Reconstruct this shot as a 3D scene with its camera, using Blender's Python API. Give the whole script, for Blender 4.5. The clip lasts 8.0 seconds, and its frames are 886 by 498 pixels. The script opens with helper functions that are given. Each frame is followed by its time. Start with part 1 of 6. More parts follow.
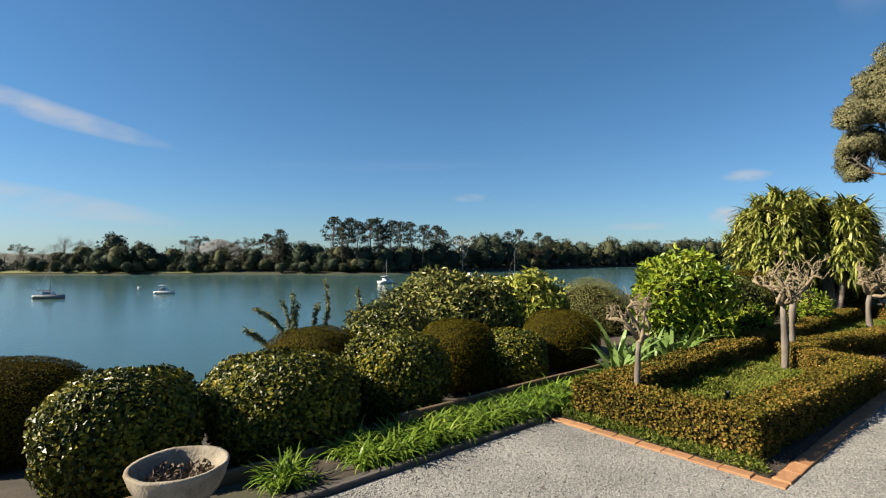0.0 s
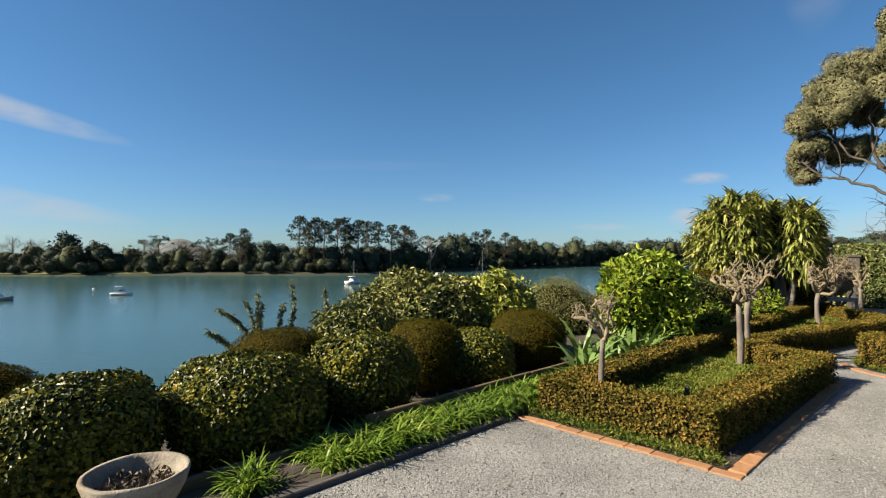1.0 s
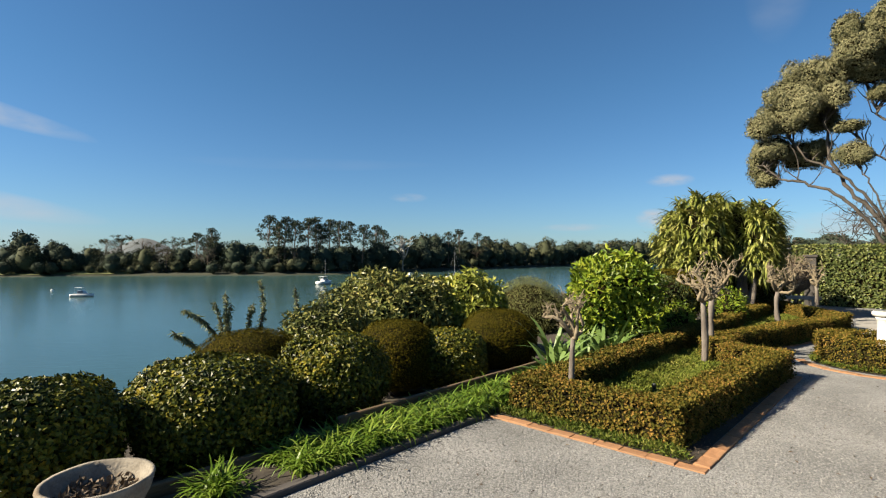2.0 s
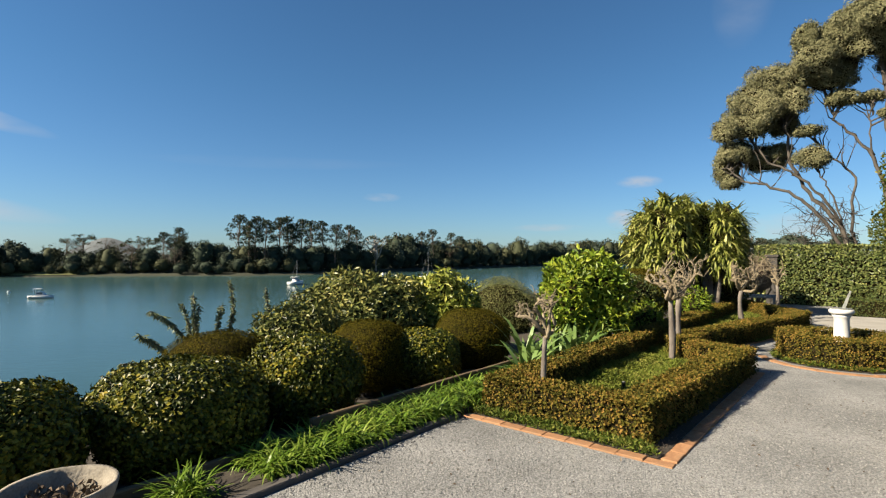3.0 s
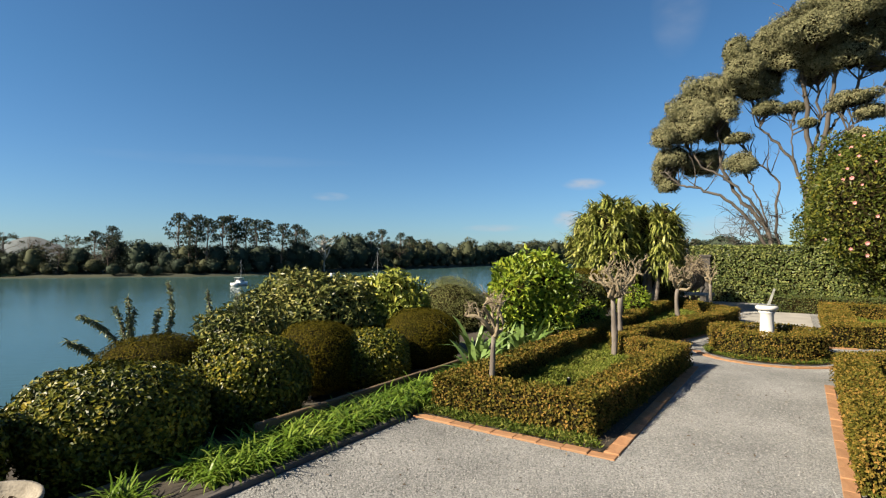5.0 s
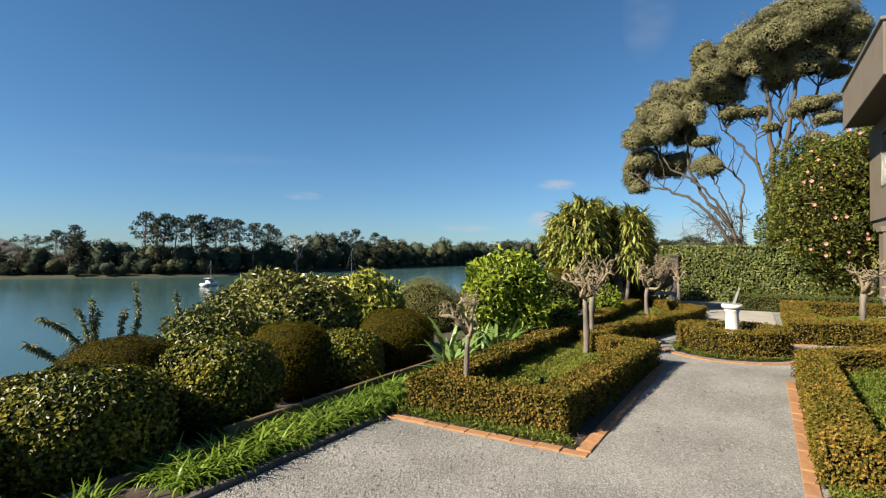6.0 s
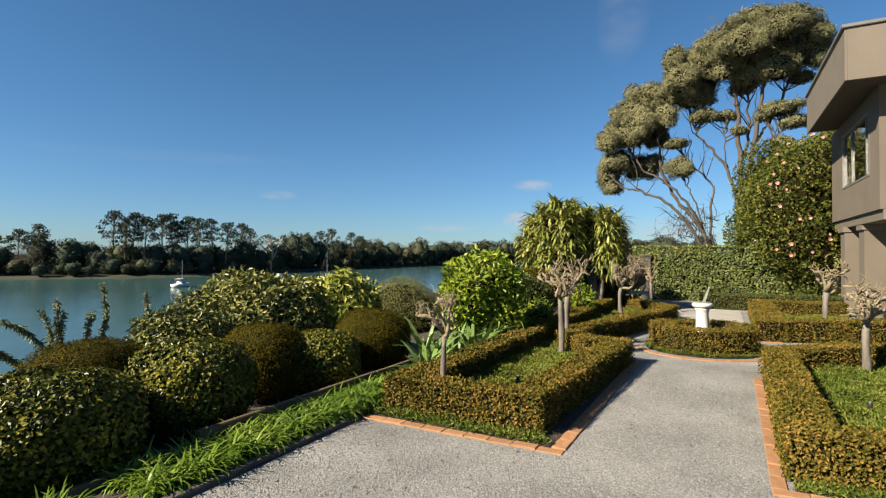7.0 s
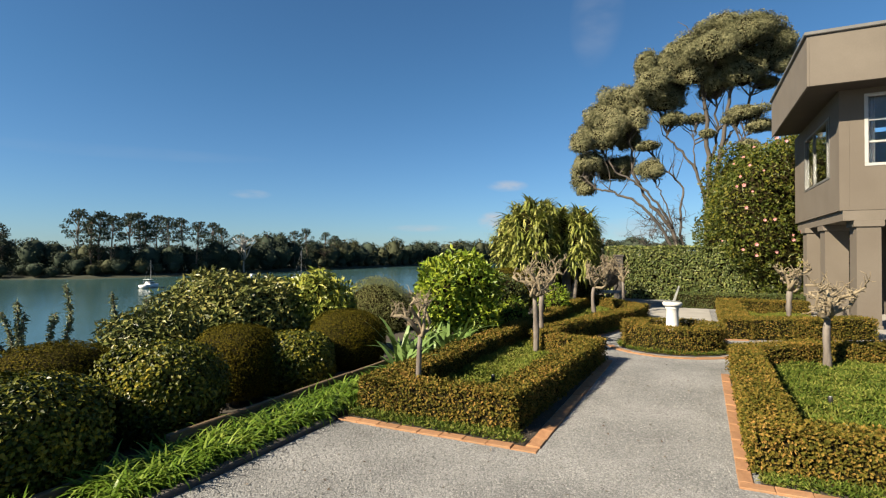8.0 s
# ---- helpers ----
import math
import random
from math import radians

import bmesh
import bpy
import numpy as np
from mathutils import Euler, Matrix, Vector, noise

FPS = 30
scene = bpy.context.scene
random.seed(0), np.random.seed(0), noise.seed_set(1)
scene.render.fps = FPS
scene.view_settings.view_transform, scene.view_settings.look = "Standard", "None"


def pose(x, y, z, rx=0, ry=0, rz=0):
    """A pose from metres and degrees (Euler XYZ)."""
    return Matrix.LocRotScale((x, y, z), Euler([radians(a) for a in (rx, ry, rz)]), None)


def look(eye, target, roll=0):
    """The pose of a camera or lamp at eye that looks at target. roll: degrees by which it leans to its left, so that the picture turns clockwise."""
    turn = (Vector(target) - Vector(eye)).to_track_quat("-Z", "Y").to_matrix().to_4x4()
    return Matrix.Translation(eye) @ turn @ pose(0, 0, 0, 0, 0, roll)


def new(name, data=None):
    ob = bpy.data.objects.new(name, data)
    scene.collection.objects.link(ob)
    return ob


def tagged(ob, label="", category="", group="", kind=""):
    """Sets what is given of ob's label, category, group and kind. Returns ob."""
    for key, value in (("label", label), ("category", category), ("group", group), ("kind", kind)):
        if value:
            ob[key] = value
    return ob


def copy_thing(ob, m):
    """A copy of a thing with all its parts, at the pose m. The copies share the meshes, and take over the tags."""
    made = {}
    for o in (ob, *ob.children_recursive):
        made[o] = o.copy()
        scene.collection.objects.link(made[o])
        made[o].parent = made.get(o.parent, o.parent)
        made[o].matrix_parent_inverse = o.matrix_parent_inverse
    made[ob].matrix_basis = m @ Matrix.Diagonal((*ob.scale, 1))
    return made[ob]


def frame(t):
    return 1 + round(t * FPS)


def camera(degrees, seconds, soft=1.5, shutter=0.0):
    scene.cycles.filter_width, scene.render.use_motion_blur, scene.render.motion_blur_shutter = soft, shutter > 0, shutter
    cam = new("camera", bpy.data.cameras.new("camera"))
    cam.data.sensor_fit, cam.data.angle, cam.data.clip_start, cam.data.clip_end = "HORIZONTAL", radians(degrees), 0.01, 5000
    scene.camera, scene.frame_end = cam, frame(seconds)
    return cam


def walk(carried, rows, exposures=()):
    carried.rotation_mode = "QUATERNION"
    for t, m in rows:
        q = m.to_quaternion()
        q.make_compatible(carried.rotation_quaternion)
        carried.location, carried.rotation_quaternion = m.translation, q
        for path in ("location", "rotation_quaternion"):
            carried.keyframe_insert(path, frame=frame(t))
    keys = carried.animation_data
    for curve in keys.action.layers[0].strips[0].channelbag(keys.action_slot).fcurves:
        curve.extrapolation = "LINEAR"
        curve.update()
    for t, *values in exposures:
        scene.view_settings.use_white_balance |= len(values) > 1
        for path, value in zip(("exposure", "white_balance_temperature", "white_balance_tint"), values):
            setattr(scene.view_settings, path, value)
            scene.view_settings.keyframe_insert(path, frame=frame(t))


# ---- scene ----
cam = camera(81.3, 8.0, 1.2)
# the camera stands on one spot, 1.65 m above the gravel, and turns to its right
YAWS = [(0.0, 0.0), (0.5, -1.77), (1.0, -3.56), (1.5, -5.10), (3.0, -9.57), (3.5, -10.88), (4.0, -12.24),
        (4.5, -13.62), (6.0, -17.99), (6.5, -19.12), (7.0, -20.57), (7.5, -21.86), (8.0, -23.28)]
EYE = 1.65
walk(cam, [(t, pose(0, 0, EYE, 90.6, 0, yaw)) for t, yaw in YAWS])

# ---- daylight ----
SUN_AZ, SUN_EL = -97.0, 34.0
WATER = -7.35
scene.view_settings.exposure = 1.645


def sky_world():
    w = bpy.data.worlds.new("sky")
    scene.world = w
    w.use_nodes = True
    nt = w.node_tree
    nt.nodes.clear()
    out = nt.nodes.new("ShaderNodeOutputWorld")
    bg = nt.nodes.new("ShaderNodeBackground")
    sky = nt.nodes.new("ShaderNodeTexSky")
    sky.sky_type = "NISHITA"
    sky.sun_disc = False
    sky.sun_elevation = radians(SUN_EL)
    sky.sun_rotation = radians(SUN_AZ)
    sky.altitude = 300
    sky.air_density, sky.dust_density, sky.ozone_density = 1.0, 0.3, 2.5
    bg.inputs["Strength"].default_value = 0.030
    # thin high cloud, stretched along the horizon, and a few small puffs low down
    co = nt.nodes.new("ShaderNodeTexCoord")

    def math_node(op, a, b=None, clamp=False):
        n = nt.nodes.new("ShaderNodeMath")
        n.operation, n.use_clamp = op, clamp
        for i, v in enumerate((a, b)):
            if v is None:
                continue
            if isinstance(v, (int, float)):
                n.inputs[i].default_value = v
            else:
                nt.links.new(v, n.inputs[i])
        return n.outputs[0]

    sep = nt.nodes.new("ShaderNodeSeparateXYZ")
    nt.links.new(co.outputs["Generated"], sep.inputs[0])
    az = math_node("ARCTAN2", sep.outputs[0], sep.outputs[1])
    el = math_node("ARCSINE", sep.outputs[2])
    flat = nt.nodes.new("ShaderNodeCombineXYZ")
    nt.links.new(az, flat.inputs[0])
    nt.links.new(el, flat.inputs[1])

    def streak(az0, el0, half_az, half_el, slope, scale, seed, gain):
        """A soft wisp about a direction in the sky (degrees)."""
        da = math_node("SUBTRACT", az, radians(az0))
        de = math_node("SUBTRACT", math_node("SUBTRACT", el, radians(el0)), math_node("MULTIPLY", da, slope))
        a2 = math_node("POWER", math_node("ABSOLUTE", math_node("DIVIDE", da, radians(half_az))), 2.0)
        e2 = math_node("POWER", math_node("ABSOLUTE", math_node("DIVIDE", de, radians(half_el))), 2.0)
        env = math_node("SUBTRACT", 1.0, math_node("ADD", a2, e2), clamp=True)
        mp = nt.nodes.new("ShaderNodeMapping")
        mp.inputs["Location"].default_value = (seed, seed * 1.7, 0)
        mp.inputs["Scale"].default_value = (scale, scale * 2.2, 1)
        nt.links.new(flat.outputs[0], mp.inputs[0])
        nz = nt.nodes.new("ShaderNodeTexNoise")
        nz.inputs["Scale"].default_value = 1.0
        nz.inputs["Detail"].default_value = 5.0
        nt.links.new(mp.outputs[0], nz.inputs[0])
        soft = math_node("MULTIPLY_ADD", nz.outputs["Fac"], 2.6)
        soft.node.inputs[2].default_value = -0.75
        soft = math_node("MAXIMUM", soft, 0.0)
        return math_node("MULTIPLY", math_node("MULTIPLY", env, soft), gain, clamp=True)

    cover = None
    for spec in SKY_WISPS:
        s = streak(*spec)
        cover = s if cover is None else math_node("MAXIMUM", cover, s)
    mix = nt.nodes.new("ShaderNodeMix")
    mix.data_type = "RGBA"
    nt.links.new(cover, mix.inputs["Factor"])
    tone = nt.nodes.new("ShaderNodeMix")
    tone.data_type, tone.blend_type = "RGBA", "MULTIPLY"
    tone.inputs["Factor"].default_value = 1.0
    nt.links.new(sky.outputs[0], tone.inputs["A"])
    hue = nt.nodes.new("ShaderNodeMix")     # clear sea air: bluer towards the horizon than the model gives
    hue.data_type = "RGBA"
    rise = nt.nodes.new("ShaderNodeMapRange")
    rise.inputs["From Min"].default_value, rise.inputs["From Max"].default_value = 0.02, 0.30
    nt.links.new(sep.outputs[2], rise.inputs["Value"])
    nt.links.new(rise.outputs[0], hue.inputs["Factor"])
    hue.inputs["A"].default_value = (0.66, 0.925, 1.23, 1)
    hue.inputs["B"].default_value = (0.605, 0.985, 1.21, 1)
    nt.links.new(hue.outputs["Result"], tone.inputs["B"])
    nt.links.new(tone.outputs["Result"], mix.inputs["A"])
    mix.inputs["B"].default_value = (6.2, 6.3, 6.6, 1)
    nt.links.new(mix.outputs["Result"], bg.inputs["Color"])
    nt.links.new(bg.outputs[0], out.inputs["Surface"])


# direction (azimuth, elevation), half sizes, slope, grain, seed, density
SKY_WISPS = [
    (-41.0, 13.1, 14.0, 1.2, -0.20, 9.0, 3.1, 1.1),
    (-41.0, 5.0, 15.0, 1.5, -0.13, 7.0, 8.3, 0.95),
    (-43.0, 2.0, 17.0, 2.2, 0.0, 5.0, 3.3, 0.3),
    (-8.0, 9.6, 14.0, 0.7, 0.02, 6.0, 4.4, 0.08),
    (2.8, 6.25, 2.2, 0.55, 0.0, 30.0, 5.2, 0.35),
    (30.4, 7.5, 2.4, 0.7, 0.0, 30.0, 1.6, 0.7),
    (28.8, 3.7, 1.8, 1.1, 0.0, 34.0, 2.9, 1.0),
    (21.0, 2.9, 4.0, 0.45, 0.0, 26.0, 7.7, 0.5),
    (44.0, 2.4, 7.0, 1.5, 0.0, 20.0, 9.1, 0.55),
    (40.0, 24.0, 3.0, 5.0, 0.3, 8.0, 6.6, 0.2),
    (70.0, 14.0, 14.0, 3.0, 0.1, 8.0, 2.2, 0.5),
    (-95.0, 12.0, 25.0, 4.0, 0.0, 7.0, 5.9, 0.6),
]
sky_world()
sun = new("sun", bpy.data.lights.new("sun", "SUN"))
sun.data.energy, sun.data.angle, sun.data.color = 5.0, radians(0.5), (1.0, 0.87, 0.66)
sx, sy = math.sin(radians(SUN_AZ)), math.cos(radians(SUN_AZ))
ce = math.cos(radians(SUN_EL))
sun.matrix_world = look((sx * ce * 50, sy * ce * 50, math.sin(radians(SUN_EL)) * 50), (0, 0, 0))


# ---- materials ----
def nodes_of(name, rough=0.6, metal=0.0):
    m = bpy.data.materials.new(name)
    m.use_nodes = True
    nt = m.node_tree
    b = nt.nodes["Principled BSDF"]
    b.inputs["Roughness"].default_value = rough
    b.inputs["Metallic"].default_value = metal
    return m, nt, b


def ramp_node(nt, stops):
    r = nt.nodes.new("ShaderNodeValToRGB")
    while len(r.color_ramp.elements) < len(stops):
        r.color_ramp.elements.new(0.5)
    for e, (p, c) in zip(r.color_ramp.elements, stops):
        e.position, e.color = p, (*c, 1)
    return r


def surface(name, dark, light, scale=8.0, rough=0.7, bump=0.2, grain=60.0, stretch=(1, 1, 1), stain=None, metal=0.0, vary=0.0):
    """A mottled solid surface: two scales of noise in its colour, fine relief, optional stain colour and change from piece to piece."""
    m, nt, b = nodes_of(name, rough, metal)
    co = nt.nodes.new("ShaderNodeTexCoord")
    mp = nt.nodes.new("ShaderNodeMapping")
    mp.inputs["Scale"].default_value = stretch
    nt.links.new(co.outputs["Object"], mp.inputs[0])
    big = nt.nodes.new("ShaderNodeTexNoise")
    big.inputs["Scale"].default_value = scale
    big.inputs["Detail"].default_value = 6
    fine = nt.nodes.new("ShaderNodeTexNoise")
    fine.inputs["Scale"].default_value = grain
    fine.inputs["Detail"].default_value = 4
    for n in (big, fine):
        nt.links.new(mp.outputs[0], n.inputs[0])
    add = nt.nodes.new("ShaderNodeMath")
    add.operation = "MULTIPLY_ADD"
    nt.links.new(fine.outputs["Fac"], add.inputs[0])
    add.inputs[1].default_value = 0.5
    nt.links.new(big.outputs["Fac"], add.inputs[2])
    r = ramp_node(nt, [(0.5, dark), (1.0, light)])
    nt.links.new(add.outputs[0], r.inputs[0])
    col = r.outputs[0]
    if vary:
        oi = nt.nodes.new("ShaderNodeObjectInfo")
        hs = nt.nodes.new("ShaderNodeHueSaturation")
        mr = nt.nodes.new("ShaderNodeMapRange")
        mr.inputs["To Min"].default_value, mr.inputs["To Max"].default_value = 1 - vary, 1 + vary
        nt.links.new(oi.outputs["Random"], mr.inputs["Value"])
        nt.links.new(mr.outputs[0], hs.inputs["Value"])
        nt.links.new(col, hs.inputs["Color"])
        col = hs.outputs[0]
    if stain:
        sn = nt.nodes.new("ShaderNodeTexNoise")
        sn.inputs["Scale"].default_value = scale * 0.37
        sn.inputs["Detail"].default_value = 8
        nt.links.new(mp.outputs[0], sn.inputs[0])
        sr = ramp_node(nt, [(0.52, (0, 0, 0)), (0.68, (1, 1, 1))])
        nt.links.new(sn.outputs["Fac"], sr.inputs[0])
        mx = nt.nodes.new("ShaderNodeMix")
        mx.data_type = "RGBA"
        nt.links.new(sr.outputs[0], mx.inputs["Factor"])
        nt.links.new(col, mx.inputs["A"])
        mx.inputs["B"].default_value = (*stain, 1)
        col = mx.outputs["Result"]
    nt.links.new(col, b.inputs["Base Color"])
    if bump:
        bp = nt.nodes.new("ShaderNodeBump")
        bp.inputs["Strength"].default_value = bump
        bp.inputs["Distance"].default_value = 0.02
        nt.links.new(add.outputs[0], bp.inputs["Height"])
        nt.links.new(bp.outputs[0], b.inputs["Normal"])
    return m


def foliage(name, stops, rough=0.45, through_light=0.25, patch=1.2, gloss=0.2):
    """Leaves: every leaf has its own shade, with slow drifts across the plant; some light passes through."""
    m, nt, b = nodes_of(name, rough)
    b.inputs["Specular IOR Level"].default_value = gloss
    geo = nt.nodes.new("ShaderNodeNewGeometry")
    co = nt.nodes.new("ShaderNodeTexCoord")
    nz = nt.nodes.new("ShaderNodeTexNoise")
    nz.inputs["Scale"].default_value = patch
    nz.inputs["Detail"].default_value = 3
    nt.links.new(co.outputs["Object"], nz.inputs[0])
    mx = nt.nodes.new("ShaderNodeMath")
    mx.operation = "MULTIPLY_ADD"
    nt.links.new(nz.outputs["Fac"], mx.inputs[0])
    mx.inputs[1].default_value = 0.9
    ad = nt.nodes.new("ShaderNodeMath")
    ad.operation = "MULTIPLY_ADD"
    nt.links.new(geo.outputs["Random Per Island"], ad.inputs[0])
    ad.inputs[1].default_value = 0.75
    ad.inputs[2].default_value = -0.32
    nt.links.new(ad.outputs[0], mx.inputs[2])
    r = ramp_node(nt, stops)
    nt.links.new(mx.outputs[0], r.inputs[0])
    nt.links.new(r.outputs[0], b.inputs["Base Color"])
    tr = nt.nodes.new("ShaderNodeBsdfTranslucent")
    nt.links.new(r.outputs[0], tr.inputs["Color"])
    sh = nt.nodes.new("ShaderNodeMixShader")
    sh.inputs[0].default_value = through_light
    nt.links.new(b.outputs[0], sh.inputs[1])
    nt.links.new(tr.outputs[0], sh.inputs[2])
    nt.links.new(sh.outputs[0], nt.nodes["Material Output"].inputs["Surface"])
    return m


M = {}
M["box_leaf"] = foliage("box hedge leaf", [(0.0, (0.028, 0.031, 0.006)), (0.4, (0.070, 0.064, 0.010)), (0.7, (0.127, 0.090, 0.017)), (1.0, (0.229, 0.129, 0.035))], 0.6, 0.05, 2.2, 0.06)
M["brown_leaf"] = foliage("clipped conifer leaf", [(0.0, (0.021, 0.021, 0.002)), (0.5, (0.058, 0.050, 0.005)), (1.0, (0.114, 0.084, 0.009))], 0.7, 0.05, 1.5, 0.03)
M["camellia_leaf"] = foliage("camellia leaf", [(0.0, (0.008, 0.014, 0.002)), (0.35, (0.036, 0.046, 0.005)), (0.65, (0.102, 0.102, 0.011)), (1.0, (0.238, 0.184, 0.021))], 0.38, 0.03, 1.6, 0.16)
M["tall_camellia_leaf"] = foliage("tall camellia leaf", [(0.0, (0.014, 0.019, 0.002)), (0.5, (0.043, 0.058, 0.008)), (1.0, (0.134, 0.118, 0.018))], 0.45, 0.05, 0.5, 0.15)
M["screen_leaf"] = foliage("screen hedge leaf", [(0.0, (0.033, 0.049, 0.015)), (0.5, (0.094, 0.117, 0.034)), (1.0, (0.194, 0.194, 0.064))], 0.4, 0.05, 0.9)
M["low_leaf"] = foliage("low hedge leaf", [(0.0, (0.016, 0.028, 0.009)), (0.6, (0.049, 0.066, 0.015)), (1.0, (0.099, 0.088, 0.022))], 0.5, 0.05, 1.5)
M["rhodo_leaf"] = foliage("broad dull leaf", [(0.0, (0.024, 0.032, 0.012)), (0.5, (0.094, 0.108, 0.029)), (1.0, (0.300, 0.271, 0.086))], 0.34, 0.05, 1.3, 0.1)
M["lime_leaf"] = foliage("lime green leaf", [(0.0, (0.037, 0.075, 0.008)), (0.5, (0.119, 0.171, 0.013)), (1.0, (0.273, 0.296, 0.031))], 0.42, 0.12, 1.5, 0.2)
M["yellow_leaf"] = foliage("yellow green leaf", [(0.0, (0.058, 0.081, 0.013)), (0.5, (0.169, 0.189, 0.028)), (1.0, (0.356, 0.337, 0.065))], 0.38, 0.12, 1.5)
M["grey_leaf"] = foliage("grey green leaf", [(0.0, (0.063, 0.075, 0.024)), (0.5, (0.132, 0.141, 0.051)), (1.0, (0.217, 0.210, 0.084))], 0.65, 0.12, 1.5, 0.06)
M["strap_leaf"] = foliage("border grass blade", [(0.0, (0.040, 0.080, 0.009)), (0.5, (0.100, 0.172, 0.017)), (1.0, (0.230, 0.285, 0.052))], 0.38, 0.3, 1.5)
M["lawn"] = foliage("bed ground cover", [(0.0, (0.036, 0.055, 0.009)), (0.5, (0.098, 0.122, 0.017)), (1.0, (0.215, 0.205, 0.050))], 0.6, 0.12, 2.5, 0.08)
M["lawn_fresh"] = foliage("fresh green ground cover", [(0.0, (0.018, 0.032, 0.005)), (0.45, (0.058, 0.086, 0.011)), (1.0, (0.184, 0.180, 0.042))], 0.6, 0.12, 2.5, 0.08)
M["agave_leaf"] = foliage("fleshy strap leaf", [(0.0, (0.057, 0.105, 0.022)), (0.5, (0.094, 0.156, 0.038)), (1.0, (0.181, 0.230, 0.083))], 0.42, 0.15, 2.0, 0.2)
M["weeping_leaf"] = foliage("drooping strap leaf", [(0.0, (0.053, 0.065, 0.012)), (0.5, (0.150, 0.172, 0.032)), (1.0, (0.365, 0.345, 0.107))], 0.4, 0.12, 1.2)
M["gum_leaf"] = foliage("gum leaf", [(0.0, (0.065, 0.069, 0.034)), (0.5, (0.138, 0.136, 0.071)), (1.0, (0.243, 0.225, 0.129))], 0.65, 0.12, 0.35, 0.05)
# far greens lean blue-grey: haze over the water is part of their colour
M["far_leaf"] = foliage("dark evergreen leaf", [(0.0, (0.019, 0.026, 0.019)), (0.5, (0.036, 0.048, 0.033)), (1.0, (0.068, 0.080, 0.053))], 0.7, 0.05, 0.08, 0.05)
M["far_leaf_olive"] = foliage("olive shore leaf", [(0.0, (0.025, 0.031, 0.018)), (0.5, (0.050, 0.056, 0.031)), (1.0, (0.091, 0.090, 0.050))], 0.7, 0.05, 0.08, 0.05)
M["far_leaf_brown"] = foliage("bare brown twigs", [(0.0, (0.036, 0.032, 0.026)), (0.5, (0.064, 0.056, 0.045)), (1.0, (0.105, 0.088, 0.068))], 0.7, 0.1, 0.08, 0.05)
M["stalk_leaf"] = foliage("stalk leaf", [(0.0, (0.055, 0.070, 0.036)), (0.5, (0.140, 0.162, 0.080)), (1.0, (0.330, 0.340, 0.200))], 0.4, 0.2, 1.5)
# near-black filling: shade between leaves, put into the colour of a solid core
M["core_shade"] = surface("inner twigs", (0.010, 0.009, 0.004), (0.026, 0.021, 0.010), 14, 0.95, 0.5)
M["core_shade"].node_tree.nodes["Principled BSDF"].inputs["Specular IOR Level"].default_value = 0.0
M["twig_tan"] = surface("tan pruned twigs", (0.106, 0.081, 0.048), (0.224, 0.182, 0.118), 12, 0.85, 0.4)
M["bark_pale"] = surface("pale pruned bark", (0.066, 0.053, 0.043), (0.168, 0.146, 0.125), 10, 0.85, 0.6, 70, (1, 1, 0.25))
M["bark_brown"] = surface("brown bark", (0.049, 0.035, 0.025), (0.132, 0.099, 0.072), 7, 0.9, 0.6, 40, (1, 1, 0.25))
M["bark_gum"] = surface("gum bark", (0.027, 0.022, 0.017), (0.074, 0.061, 0.049), 3, 0.85, 0.5, 20, (1, 1, 0.3))
M["bark_white"] = surface("white gum bark", (0.230, 0.209, 0.181), (0.383, 0.362, 0.329), 1, 0.8, 0.3, 6)
M["brick"] = surface("terracotta paver", (0.190, 0.092, 0.042), (0.305, 0.160, 0.076), 9, 0.85, 0.35, 90, stain=(0.165, 0.100, 0.056), vary=0.14)
M["timber_dark"] = surface("tarred edging timber", (0.028, 0.025, 0.023), (0.072, 0.063, 0.058), 5, 0.8, 0.5, 50, (0.15, 1, 1))
M["timber"] = surface("weathered sleeper timber", (0.050, 0.030, 0.014), (0.120, 0.080, 0.042), 5, 0.85, 0.5, 50, (0.12, 1, 1))
M["stone_bowl"] = surface("lichened stone", (0.109, 0.093, 0.072), (0.253, 0.225, 0.181), 9, 0.9, 0.5, 80, stain=(0.121, 0.082, 0.047))
M["dry_leaf"] = foliage("dry leaf litter", [(0.0, (0.039, 0.028, 0.019)), (0.5, (0.089, 0.066, 0.047)), (1.0, (0.166, 0.133, 0.100))], 0.8, 0.05, 4)
M["white_stone"] = surface("white painted stone", (0.391, 0.378, 0.352), (0.517, 0.504, 0.485), 8, 0.6, 0.15, 60)
M["bronze"] = surface("weathered bronze", (0.165, 0.170, 0.153), (0.274, 0.274, 0.253), 20, 0.5, 0.2, metal=0.5)
M["plaster"] = surface("taupe plaster", (0.084, 0.068, 0.052), (0.107, 0.090, 0.071), 1.2, 0.85, 0.08, 45)
M["plaster_trim"] = surface("taupe trim", (0.096, 0.080, 0.062), (0.118, 0.099, 0.078), 2.0, 0.7, 0.05, 40)
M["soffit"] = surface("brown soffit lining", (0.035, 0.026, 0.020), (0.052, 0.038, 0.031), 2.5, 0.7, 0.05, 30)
M["roof_metal"] = surface("grey roof metal", (0.121, 0.115, 0.109), (0.176, 0.170, 0.159), 3, 0.45, 0.05, metal=0.3)
M["window_white"] = surface("white window paint", (0.281, 0.276, 0.264), (0.340, 0.336, 0.323), 6, 0.45, 0.03)
M["window_grey"] = surface("grey window paint", (0.084, 0.084, 0.081), (0.112, 0.111, 0.106), 6, 0.5, 0.03)
M["curtain"] = surface("pale curtain", (0.246, 0.230, 0.219), (0.340, 0.318, 0.302), 6, 0.9, 0.1)
